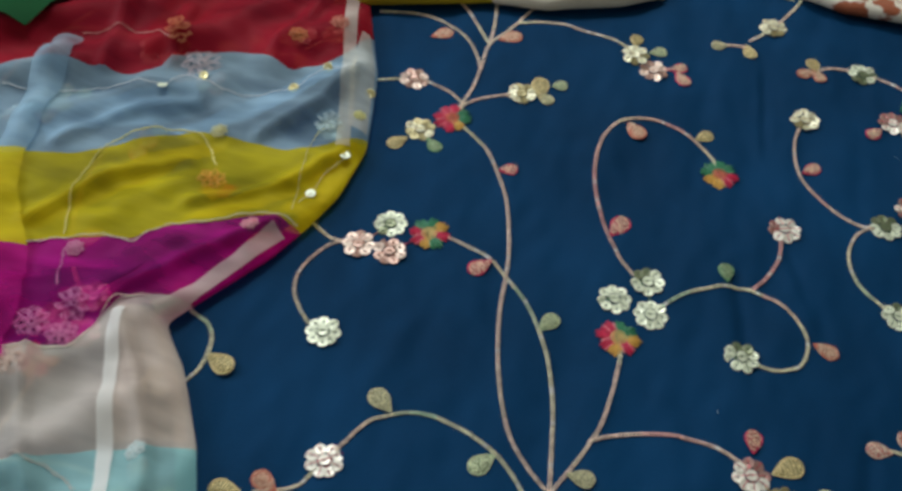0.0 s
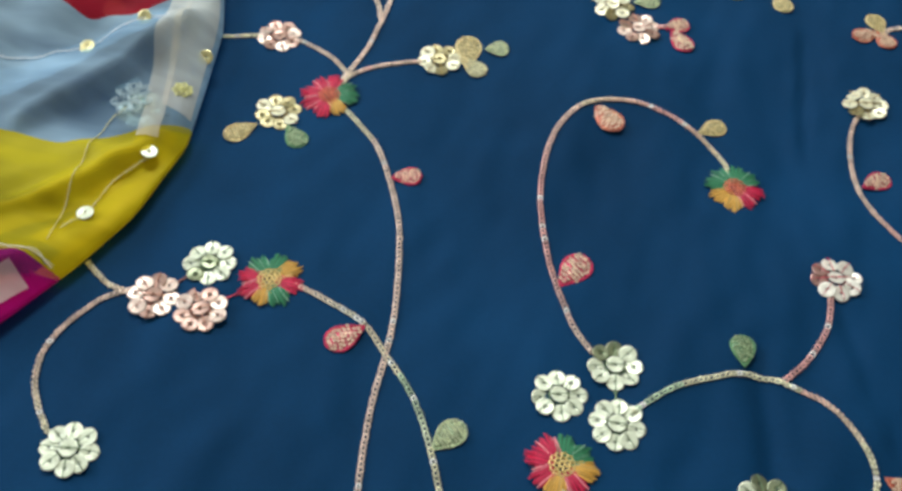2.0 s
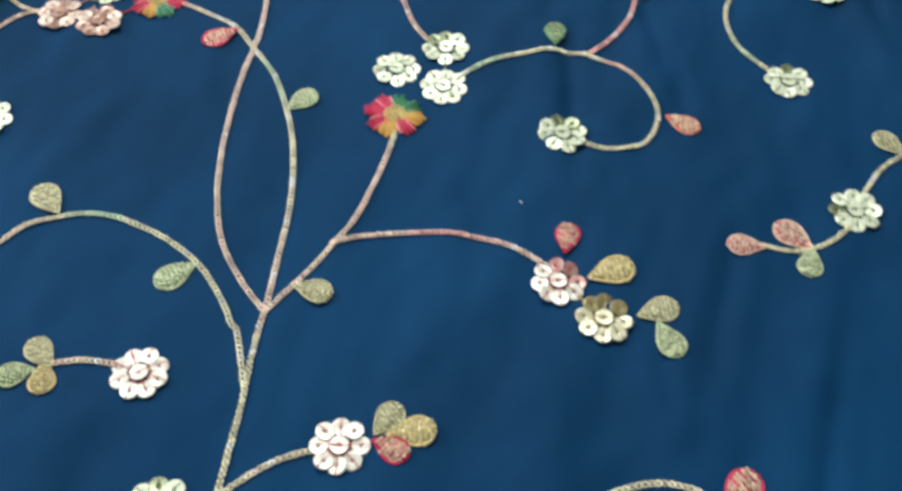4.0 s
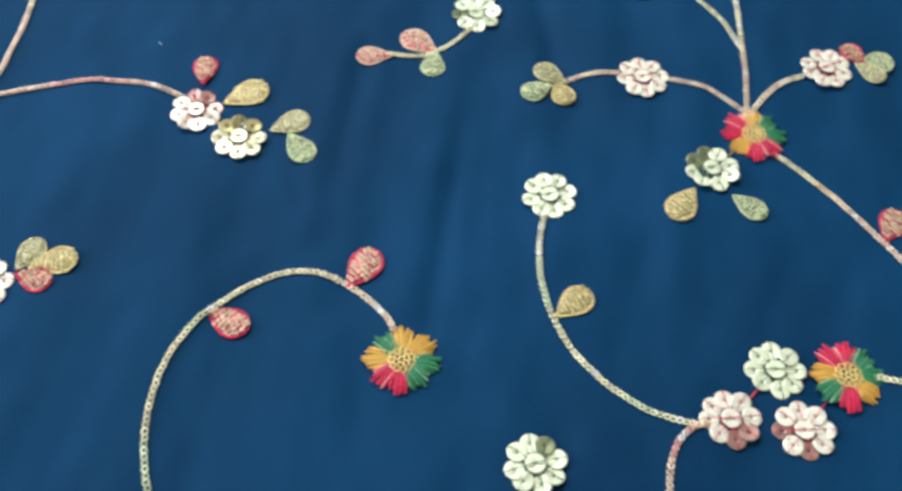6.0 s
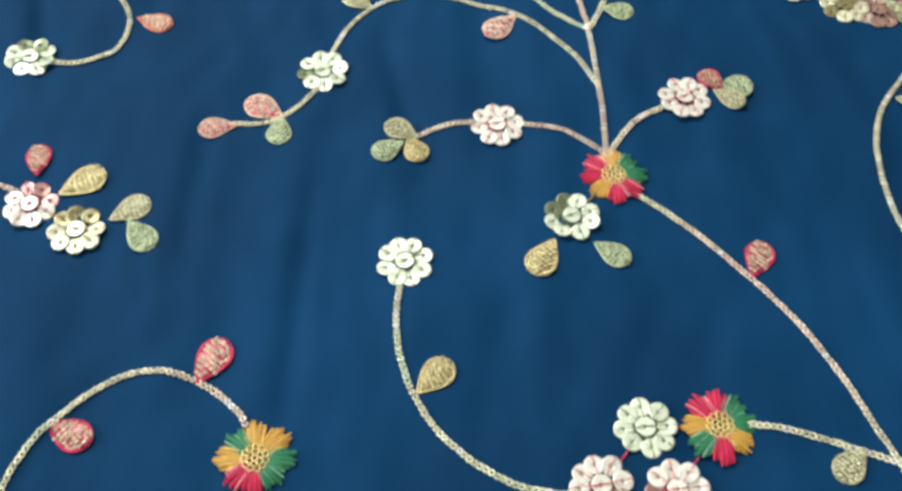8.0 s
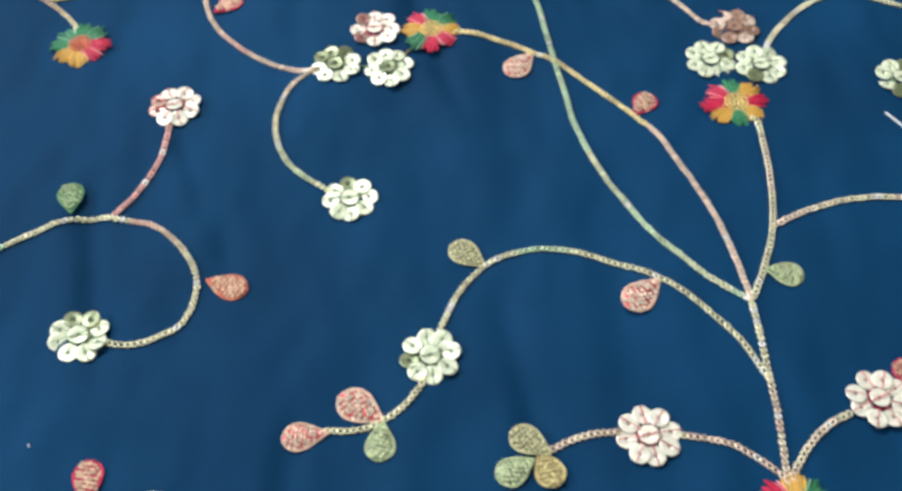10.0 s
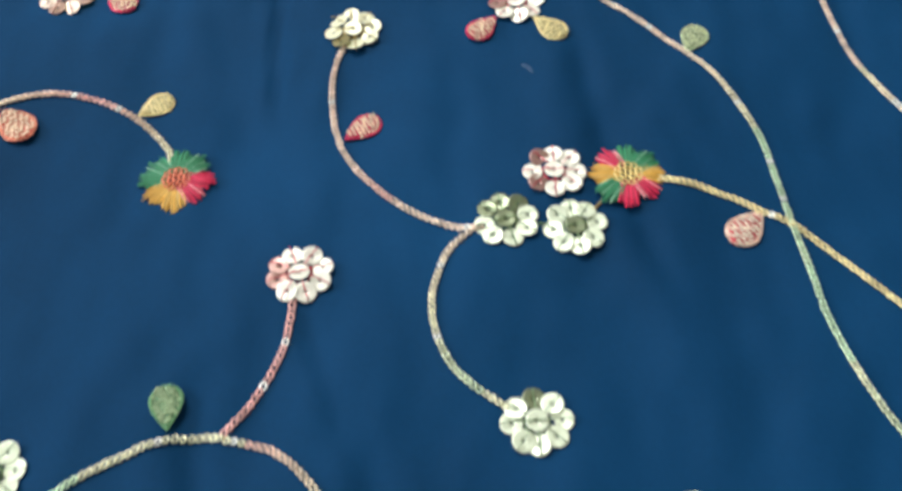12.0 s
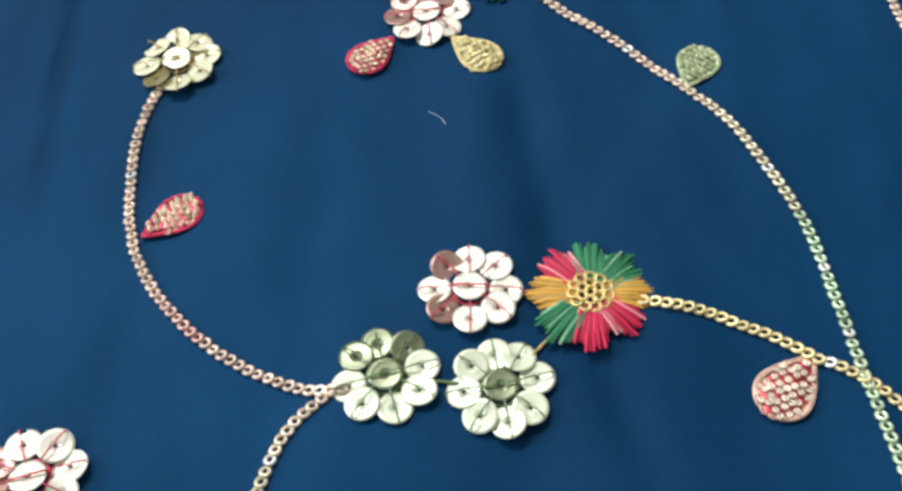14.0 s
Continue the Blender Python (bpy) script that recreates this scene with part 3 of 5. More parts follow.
vine("gg gn gn", [(431.4, 161.6), (433.4, 166.1), (439.6, 174.4), (449.6, 183.7), (459.4, 188.9), (470.2, 188.9), (480.2, 185.9), (490.1, 182.8)])
vine("gp pp", [(299.4, 338.3), (298.5, 356.9), (294.9, 380.2)])
vine("gg pg gp", [(314.3, 363.5), (334.2, 369.6), (357.5, 367.8), (377.2, 363.2), (383.6, 360.5)])
vine("pg pp pp rp pp", [(499.5, 319.9), (498.2, 316.0), (497.0, 308.1), (497.5, 297.2), (499.8, 285.1), (503.5, 276.1), (509.7, 267.5), (517.5, 259.9), (526.9, 254.1), (535.9, 250.6), (540.3, 250.2), (542.5, 250.7)])
vine("pp gg gn", [(542.7, 250.1), (540.3, 249.4), (534.3, 243.0), (531.0, 234.0), (530.0, 225.3), (531.7, 214.9), (536.9, 204.8), (546.5, 196.5)])
vine("gg gp", [(579.9, 122.7), (579.3, 120.6), (572.2, 112.6), (561.7, 107.9), (551.2, 107.4)])
vine("rp pp", [(444.2, 380.0), (452.1, 382.2), (459.3, 383.7)])
vine("pp pp", [(508.6, 374.8), (512.5, 377.4), (525.1, 381.5), (527.8, 381.3)])
vine("pp rp", [(543.2, 379.9), (545.0, 379.7), (555.7, 376.0), (568.5, 366.2), (568.8, 361.6)])
vine("pp gp", [(570.4, 361.5), (571.2, 366.7), (580.7, 375.1), (589.5, 382.2)])
vine("rr rr", [(412.4, 345.9), (413.8, 346.5), (417.0, 347.7)])
vine("pg pp pp gp", [(-151.0, -141.1), (-163.4, -130.5), (-174.5, -117.9), (-182.6, -100.1), (-189.4, -78.0), (-195.0, -49.6), (-196.8, -27.5), (-199.6, -7.2), (-205.7, 16.8), (-210.6, 30.1), (-219.0, 46.2), (-230.0, 62.1), (-245.6, 75.0), (-248.5, 76.7)])
vine("pp gp gn pp", [(-150.7, -140.3), (-153.5, -120.5), (-156.7, -99.6), (-162.6, -77.8), (-170.3, -59.9), (-183.3, -39.3), (-197.2, -26.2), (-207.6, -17.2), (-220.8, -12.5), (-233.2, -9.2)])
vine("gp pp pg", [(-150.5, -141.1), (-144.0, -128.2), (-138.0, -114.1), (-133.4, -99.8), (-131.0, -79.6), (-130.4, -60.0), (-131.3, -55.8)])
vine("pp rp pp", [(-137.1, -110.6), (-128.2, -104.9), (-112.8, -98.4), (-96.4, -95.9), (-81.3, -96.7), (-68.8, -100.4), (-66.9, -102.3)])
vine("gg gn gn pp", [(-147.2, -169.3), (-156.5, -150.9), (-159.4, -148.2), (-165.9, -140.3), (-177.0, -130.3), (-191.4, -122.7), (-206.9, -118.3), (-220.8, -118.2), (-232.2, -122.5), (-241.6, -129.2), (-249.0, -142.1), (-251.3, -146.7)])
vine("gp gg", [(-140.9, -201.9), (-135.9, -195.2), (-129.0, -188.2), (-119.8, -182.4)])
vine("pp gp pg", [(-254.1, 88.7), (-253.1, 95.0), (-250.0, 111.6), (-249.3, 130.8), (-249.1, 153.3), (-239.8, 170.6), (-230.9, 191.2), (-227.2, 201.5)])
vine("gp pp", [(-249.4, 154.4), (-257.7, 165.2), (-269.1, 179.7), (-277.4, 189.4)])
vine("gg pg gp", [(-234.2, 180.0), (-214.4, 186.0), (-191.1, 184.1), (-171.4, 179.5), (-164.9, 176.8)])
vine("pp rp rr gp rr gp", [(-130.1, -4.7), (-132.2, -3.9), (-140.3, 4.6), (-150.2, 21.5), (-159.1, 43.3), (-163.9, 61.2), (-165.4, 81.2), (-162.5, 98.3), (-153.4, 110.6), (-137.7, 115.7), (-122.3, 113.2), (-108.9, 106.5), (-98.4, 95.6), (-96.2, 90.3)])
vine("gp pg", [(85.6, -79.0), (75.8, -79.9), (66.8, -82.8)])
vine("gg gn gg", [(60.5, -141.0), (59.8, -144.6), (59.0, -154.4), (60.3, -167.2), (64.6, -179.7), (71.7, -190.9), (81.3, -199.9), (93.4, -206.8), (106.3, -210.0)])
vine("gn gg gp", [(161.9, -191.7), (163.5, -191.7), (176.5, -195.1), (190.0, -200.4), (201.5, -205.4), (220.1, -216.3)])
vine("gg gp", [(-258.4, -159.9), (-262.6, -167.4), (-272.0, -172.4), (-281.8, -176.4)])
vine("rp pp", [(-104.2, 196.3), (-96.3, 198.5), (-89.1, 199.8)])
vine("pg gp", [(-85.0, 208.2), (-76.5, 218.4)])
vine("rr rr", [(-136.1, 162.1), (-134.7, 162.7), (-131.5, 163.9)])
vine("gn gn gp", [(270.8, -211.4), (273.6, -207.7), (283.7, -197.1), (297.4, -189.0), (307.6, -185.7), (316.0, -185.7)])
vine("pg gp gp", [(529.2, -197.6), (541.2, -191.8), (556.0, -188.1), (570.2, -187.3), (589.4, -190.6)])
vine("pp pp gg", [(-123.4, 345.6), (-126.1, 345.5), (-133.2, 338.2), (-138.6, 327.7), (-140.8, 315.5), (-136.9, 303.8), (-127.1, 292.4), (-122.9, 290.4)])
vine("gn gn gp", [(48.7, 349.6), (51.4, 353.3), (61.4, 363.9), (75.2, 372.0), (85.4, 375.4), (93.8, 375.4)])
vine("rg gg gg", [(93.8, 375.4), (106.5, 372.0), (117.1, 362.6), (124.2, 349.0), (122.1, 334.7), (113.7, 327.7), (105.2, 325.7), (98.8, 327.6)])
vine("gg gn", [(-175.3, 239.3), (-171.7, 240.0), (-166.8, 250.0), (-167.1, 264.0), (-172.6, 275.2), (-184.6, 281.1)])
vine("gn gn gp", [(543.7, -120.9), (547.6, -115.8), (557.8, -105.3), (571.6, -97.0), (581.8, -93.6), (590.2, -93.7)])
vine("rr rr", [(523.5, 65.6), (525.0, 66.2), (528.2, 67.4)])
vine("pp gp", [(-143.1, -191.7), (-142.1, -185.3), (-150.9, -178.4), (-164.8, -173.0), (-168.0, -172.9)])
vine("gp gp", [(-183.3, -174.6), (-195.6, -178.3), (-206.9, -180.8)])
vine("gg rp pp", [(-142.0, -192.0), (-139.7, -184.5), (-130.3, -176.4), (-115.3, -168.7)])
vine("rr rr", [(-25.3, -118.1), (-23.9, -117.4), (-20.7, -116.2)])
vine("gn gg", [(498.5, 228.2), (498.8, 222.3), (497.7, 214.1), (494.8, 207.8)])
vine("gp gg", [(-251.9, 78.6), (-246.9, 85.2), (-240.1, 92.2), (-230.8, 98.1)])
vine("pg pp", [(-247.3, 58.6), (-246.2, 56.8), (-235.8, 49.4), (-227.4, 41.9), (-220.0, 34.4)])
vine("pp rp rr gp rr gp", [(-241.2, 275.9), (-243.3, 276.6), (-251.4, 285.1), (-261.2, 302.1), (-270.1, 323.7), (-274.9, 341.7), (-276.5, 361.7), (-273.6, 378.8), (-264.4, 391.0), (-248.8, 396.1), (-233.3, 393.7), (-220.0, 387.0), (-209.5, 376.2), (-207.3, 371.0)])
vine("rp rr", [(-179.5, 284.8), (-172.8, 294.3), (-167.2, 308.4), (-166.4, 321.5), (-166.1, 323.7)])
vine("rp rp gp", [(-255.0, 88.8), (-254.8, 94.9), (-261.5, 100.7), (-269.5, 105.2), (-282.2, 107.9)])
vine("rp rp", [(-279.0, -22.4), (-284.6, -28.6), (-287.3, -39.3), (-286.9, -53.1), (-283.5, -64.8), (-279.0, -71.4), (-279.2, -77.7)])
# flowers of sequins
sequin_flower("g", (-4.6, 5.9), 0.2, (), 0.06)
sequin_flower("p", (-4.5, 64.6))
sequin_flower("g", (8.2, 82.6))
sequin_flower("p", (13.0, 63.9))
sequin_flower("g", (155.1, 62.7), 0.1, (), 0.08)
sequin_flower("g", (135.2, 67.8), 0.3, (), 0.1)
sequin_flower("g", (150.7, 84.2), 0.2, (2, 3), 0.12)
sequin_flower("g", (203.3, 49.3), 0.4, (1, 2), 0.14)
sequin_flower("r", (219.8, 142.2), 0.3, (3, 4), 0.14)
sequin_flower("r", (213.5, -14.4), 0.3, (0, 1, 2), 0.12)
sequin_flower("y", (230.4, -25.4), 0.1, (1, 2, 3), 0.12)
sequin_flower("r", (19.2, -61.1))
sequin_flower("r", (161.2, -88.4), 0.2, (), 0.08)
sequin_flower("y", (55.4, 206.7))
sequin_flower("p", (-11.5, 199.3))
sequin_flower("y", (3.9, 158.2))
sequin_flower("y", (117.9, 262.1))
sequin_flower("p", (131.2, 251.1))
sequin_flower("y", (202.7, 317.6))
sequin_flower("g", (261.3, 288.0))
sequin_flower("y", (227.4, 235.4), 0.2, (5,), 0.26)
sequin_flower("r", (279.6, 246.7), 0.1, (1, 2, 3, 4), 0.14)
sequin_flower("y", (323.5, 291.4))
sequin_flower("g", (275.5, 160.6), 0.3, (1, 2, 3, 8))
sequin_flower("g", (294.7, 158.7), 0.2, (8,))
sequin_flower("r", (289.5, 177.4), 0.0, (3, 5), 0.07)
sequin_flower("g", (282.7, 99.9), 0.1, (2,), 0.08)
sequin_flower("g", (308.4, 40.2), 0.2, (4,), 0.1)
sequin_flower("r", (369.4, 12.7), 0.2, (), 0.08)
sequin_flower("r", (436.0, 21.5), 0.4, (), 0.08)
sequin_flower("g", (336.4, -41.7), 0.3, (), 0.07)
sequin_flower("g", (391.2, -26.7), 0.35, (2, 3), 0.12)
sequin_flower("g", (333.3, -135.1), 0.3, (1,))
sequin_flower("g", (405.1, -100.3), 0.05, (), 0.06)
sequin_flower("r", (390.3, -117.1), 0.15, (7, 6), 0.1)
sequin_flower("r", (411.4, -119.3), 0.1, (4, 6), 0.08)
sequin_flower("g", (411.1, 158.8))
sequin_flower("g", (428.4, 154.7))
sequin_flower("g", (476.1, 145.6))
sequin_flower("r", (483.5, 86.0))
sequin_flower("p", (422.5, 174.8))
sequin_flower("r", (494.4, 234.8))
sequin_flower("r", (487.5, 76.7))
sequin_flower("y", (504.3, 65.7))
sequin_flower("y", (392.2, 353.8))
sequin_flower("p", (405.5, 342.8))
sequin_flower("g", (535.7, 380.5))
sequin_flower("y", (501.9, 326.9))
sequin_flower("r", (554.0, 339.8))
sequin_flower("y", (597.8, 384.4))
sequin_flower("g", (549.8, 252.6))
sequin_flower("g", (569.0, 250.7))
sequin_flower("r", (563.8, 269.9))
sequin_flower("g", (556.7, 190.5))
sequin_flower("g", (582.1, 129.8))
sequin_flower("g", (-279.3, -85.2))
sequin_flower("p", (-279.2, -26.4))
sequin_flower("g", (-266.4, -8.6))
sequin_flower("p", (-261.6, -27.5))
sequin_flower("g", (-118.9, -28.8))
sequin_flower("g", (-138.6, -24.2))
sequin_flower("g", (-123.0, -7.3))
sequin_flower("g", (-71.5, -42.8))
sequin_flower("r", (-53.7, 49.8))
sequin_flower("r", (-61.4, -107.4))
sequin_flower("y", (-44.5, -118.2))
sequin_flower("r", (-254.7, -153.4))
sequin_flower("r", (-113.4, -180.2))
sequin_flower("y", (-219.6, 115.1))
sequin_flower("p", (-286.6, 107.7))
sequin_flower("y", (-271.3, 66.8))
sequin_flower("y", (-156.4, 170.1))
sequin_flower("p", (-143.0, 159.1))
sequin_flower("y", (-71.4, 225.3))
sequin_flower("y", (-46.2, 142.7))
sequin_flower("r", (94.1, -80.2))
sequin_flower("g", (61.9, -133.5))
sequin_flower("g", (116.8, -118.8))
sequin_flower("g", (132.2, -190.9))
sequin_flower("r", (117.4, -207.5))
sequin_flower("r", (138.7, -209.7))
sequin_flower("p", (106.1, -215.0))
sequin_flower("g", (119.0, -197.2))
sequin_flower("p", (123.7, -216.0))
sequin_flower("g", (266.4, -217.4))
sequin_flower("g", (246.8, -212.8))
sequin_flower("g", (262.4, -195.9))
sequin_flower("g", (392.7, -182.9))
sequin_flower("g", (521.7, -122.8))
sequin_flower("g", (539.2, -126.8))
sequin_flower("g", (587.0, -135.7))
sequin_flower("r", (594.2, -194.8))
sequin_flower("p", (533.5, -106.8))
sequin_flower("g", (-116.1, 287.1))
sequin_flower("p", (-115.9, 345.9))
sequin_flower("g", (-103.1, 363.7))
sequin_flower("p", (-98.3, 344.9))
sequin_flower("g", (44.2, 343.6))
sequin_flower("g", (24.6, 348.2))
sequin_flower("g", (40.1, 365.2))
sequin_flower("g", (91.6, 329.8))
sequin_flower("r", (-91.4, 218.9))
sequin_flower("g", (171.4, 378.9))
sequin_flower("r", (372.1, 366.0))
sequin_flower("g", (379.6, -182.7))
sequin_flower("r", (598.3, -204.2))
sequin_flower("p", (516.7, 62.8))
sequin_flower("y", (-108.6, -165.3))
sequin_flower("p", (-175.5, -172.7))
sequin_flower("y", (-160.2, -213.6))
sequin_flower("p", (-32.2, -121.1))
sequin_flower("g", (158.2, 379.0))
sequin_flower("r", (376.2, 356.6))
sequin_flower("g", (-230.1, 251.7))
sequin_flower("g", (-249.6, 256.3))
sequin_flower("g", (-234.2, 273.3))
sequin_flower("g", (-182.6, 237.9))
sequin_flower("r", (-165.2, 331.1))
sequin_flower("r", (-172.4, 172.9))
sequin_flower("r", (-224.5, 100.3))
sequin_flower("g", (-102.9, 287.0))
sequin_flower("g", (543.5, 190.6))
sequin_flower("r", (568.1, 122.4))
sequin_flower("r", (-267.9, -19.0))
sequin_flower("r", (-176.4, 182.3))
# flowers of loose thread
thread_flower((292.8, -105.7), "gyygyrrg")
thread_flower((407.1, -10.1), "ggyrryrr")
thread_flower((426.7, -100.7), "ggrrygry")
thread_flower((310.4, 176.2), "yggrygrr")
thread_flower((180.6, 174.5), "rggggyyr", "r")
thread_flower((294.7, 260.2), "yrrggygg", "r")
thread_flower((30.0, 82.8), "ryggrryg")
thread_flower((141.1, 43.9), "yggrrryr")
thread_flower((19.9, 172.3), "ggrrrrry", "r")
thread_flower((416.1, 136.6), "rygrrygy")
thread_flower((133.8, -123.4), "yyrrrggg", "r")
thread_flower((566.5, -13.5), "gyygyrrg")
thread_flower((584.8, 268.7), "yggrygrr")
thread_flower((455.4, 267.2), "rggggyyr")
thread_flower((569.2, 353.6), "yrrggygg")
thread_flower((17.9, -197.2), "gyygyrrg")
thread_flower((153.9, -191.4), "ggrrygry")
thread_flower((-93.0, 82.9), "rggggyyr")
thread_flower((-244.5, -9.1), "ryggrryg")
thread_flower((-132.9, -48.0), "yggrrryr")
thread_flower((-255.4, 80.8), "ggrrrrry")
thread_flower((-140.7, -215.2), "yyrrrggg")
thread_flower((140.9, -197.8), "ryggrryg")
thread_flower((526.5, -144.8), "rygrrygy")
thread_flower((-81.3, 363.2), "ryggrryg")
thread_flower((30.4, 324.4), "yggrrryr")
thread_flower((-144.3, -199.6), "ggrrrrry")
thread_flower((-204.2, 363.7), "rggggyyr")
thread_flower((-243.9, 232.5), "yggrrryr")
thread_flower((-251.7, 65.2), "yyrrrggg")
thread_flower((-231.5, -2.8), "ggrrygry")
# leaves
leaf("r", (66.9, 74.7), 15.8, -131)
leaf("n", (101.1, 38.2), 14.6, 58)
leaf("n", (94.8, -37.0), 15.9, -129)
leaf("o", (41.7, -28.9), 16.4, 144)
leaf("o", (129.7, -37.6), 14.3, -2)
leaf("r", (126.5, 110.4), 17.9, 67)
leaf("g", (192.1, 96.0), 13.1, 101)
leaf("a", (239.0, 69.1), 14.7, -20)
leaf("r", (213.6, -2.6), 13.8, 94)
leaf("y", (223.0, -11.3), 17.5, 34)
leaf("o", (240.7, -21.8), 15.2, 31)
leaf("n", (247.2, -23.3), 14.8, -52)
leaf("o", (170.2, -82.4), 13.4, 68)
leaf("y", (173.8, -81.6), 16.0, 22)
leaf("r", (170.3, -84.2), 13.0, -14)
leaf("r", (56.1, 139.7), 12.1, 24)
leaf("a", (-11.9, 242.5), 16.0, 37)
leaf("a", (31.1, 250.8), 16.9, 36)
leaf("a", (121.8, 201.2), 17.2, -43)
leaf("y", (164.2, 200.5), 12.8, 39)
leaf("y", (-1.8, 149.6), 14.4, -131)
leaf("g", (10.2, 151.8), 13.2, -42)
leaf("y", (67.2, 205.7), 20.5, 101)
leaf("o", (65.2, 210.9), 13.0, -36)
leaf("n", (72.1, 218.1), 10.5, 22)
leaf("y", (116.7, 270.6), 12.5, 91)
leaf("n", (126.5, 266.6), 12.4, 24)
leaf("r", (142.2, 254.4), 11.9, 37)
leaf("r", (144.8, 254.5), 14.9, -49)
leaf("o", (175.2, 290.3), 11.9, -163)
leaf("y", (186.5, 294.9), 14.0, -67)
leaf("y", (232.9, 281.0), 13.5, 115)
leaf("a", (231.1, 281.6), 13.2, -148)
leaf("a", (231.0, 282.3), 12.0, -59)
leaf("r", (272.7, 239.7), 13.1, -130)
leaf("y", (285.3, 239.4), 13.8, -43)
leaf("n", (332.2, 224.4), 12.9, 66)
leaf("r", (228.3, 190.6), 13.6, 42)
leaf("w", (347.0, 164.9), 15.4, -131)
leaf("r", (380.6, 132.6), 12.1, 55)
leaf("o", (325.6, 72.5), 14.3, 139)
leaf("w", (379.3, 64.3), 16.0, -139)
leaf("n", (412.4, 66.3), 12.3, -17)
leaf("w", (294.6, 19.9), 16.5, 146)
leaf("w", (279.0, 16.4), 14.0, -173)
leaf("n", (294.6, 19.3), 12.8, -95)
leaf("o", (341.5, 8.4), 13.8, 146)
leaf("n", (336.6, 6.7), 12.7, -150)
leaf("y", (338.5, 9.7), 12.3, -69)
leaf("r", (449.8, 25.0), 11.1, 125)
leaf("n", (447.7, 24.1), 15.4, 18)
leaf("o", (447.1, 25.2), 12.9, -38)
leaf("r", (484.4, 96.8), 13.3, 97)
leaf("y", (384.7, -35.4), 16.0, -122)
leaf("n", (397.7, -36.6), 13.8, -37)
leaf("r", (446.5, -50.7), 15.1, 64)
leaf("y", (339.1, -86.8), 15.5, 44)
leaf("o", (466.6, -109.7), 14.1, -137)
leaf("o", (511.2, 19.2), 13.1, -23)
leaf("r", (274.0, -81.1), 17.0, 62)
leaf("r", (231.8, -92.2), 15.8, -26)
leaf("a", (2.2, -80.7), 15.0, 156)
leaf("y", (-12.9, -85.6), 15.7, -173)
leaf("y", (-55.4, -22.2), 17.5, -20)
leaf("r", (167.2, -154.2), 11.8, 45)
leaf("a", (335.0, 295.7), 14.5, -10)
leaf("a", (337.0, 297.0), 11.8, 44)
leaf("r", (395.6, 198.1), 16.2, 55)
leaf("n", (466.4, 189.5), 13.1, 101)
leaf("a", (512.6, 160.8), 14.7, -20)
leaf("y", (496.9, 79.7), 17.5, 34)
leaf("o", (514.6, 69.2), 15.2, 31)
leaf("n", (521.0, 67.7), 14.8, -52)
leaf("a", (304.9, 342.4), 16.9, 36)
leaf("a", (396.1, 293.3), 17.2, -43)
leaf("y", (438.8, 292.6), 12.8, 39)
leaf("n", (345.9, 309.6), 10.5, 22)
leaf("y", (391.0, 362.3), 12.5, 91)
leaf("n", (400.8, 358.4), 12.4, 24)
leaf("r", (416.5, 346.1), 11.9, 37)
leaf("r", (419.1, 346.1), 14.9, -49)
leaf("o", (449.5, 381.7), 11.9, -163)
leaf("y", (460.8, 386.3), 14.0, -67)
leaf("y", (507.2, 372.8), 13.5, 115)
leaf("a", (505.4, 373.3), 13.2, -148)
leaf("r", (547.2, 332.6), 13.1, -130)
leaf("y", (559.7, 332.7), 13.8, -43)
leaf("r", (502.9, 282.6), 13.6, 42)
leaf("o", (599.6, 162.2), 14.3, 139)
leaf("w", (568.3, 110.0), 16.5, 146)
leaf("w", (552.6, 106.7), 14.0, -173)
leaf("n", (568.3, 109.6), 12.8, -95)
leaf("r", (547.6, 11.1), 17.0, 62)
leaf("r", (-207.1, -18.6), 15.8, -131)
leaf("n", (-172.6, -54.7), 14.6, 58)
leaf("n", (-179.2, -129.4), 15.9, -129)
leaf("o", (-232.5, -121.1), 16.4, 144)
leaf("o", (-144.4, -129.9), 14.3, -2)
leaf("r", (-147.3, 18.4), 17.9, 67)
leaf("n", (-81.8, 4.4), 13.1, 101)
leaf("r", (-61.3, -95.6), 13.8, 94)
leaf("y", (-51.9, -104.2), 17.5, 34)
leaf("o", (-34.4, -114.7), 15.2, 31)
leaf("n", (-27.9, -116.0), 14.8, -52)
leaf("o", (-104.6, -174.3), 13.4, 68)
leaf("r", (-104.5, -176.0), 13.0, -14)
leaf("r", (-218.7, 47.7), 12.1, 24)
leaf("a", (-286.6, 150.7), 16.0, 37)
leaf("a", (-243.6, 159.0), 16.9, 36)
leaf("a", (-152.5, 109.8), 17.2, -43)
leaf("y", (-109.6, 108.8), 12.8, 39)
leaf("y", (-277.0, 58.3), 14.4, -131)
leaf("g", (-265.0, 60.4), 13.2, -42)
leaf("y", (-207.6, 114.0), 20.5, 101)
leaf("o", (-209.7, 119.3), 13.0, -36)
leaf("n", (-202.7, 126.4), 10.5, 22)
leaf("y", (-157.5, 178.6), 12.5, 91)
leaf("n", (-147.8, 174.6), 12.4, 24)
leaf("r", (-132.0, 162.3), 11.9, 37)
leaf("r", (-129.5, 162.3), 14.9, -49)
leaf("o", (-99.0, 197.9), 11.9, -163)
leaf("y", (-87.6, 202.4), 14.0, -67)
leaf("a", (-42.5, 189.3), 13.2, -148)
leaf("r", (-45.4, 98.1), 13.6, 42)
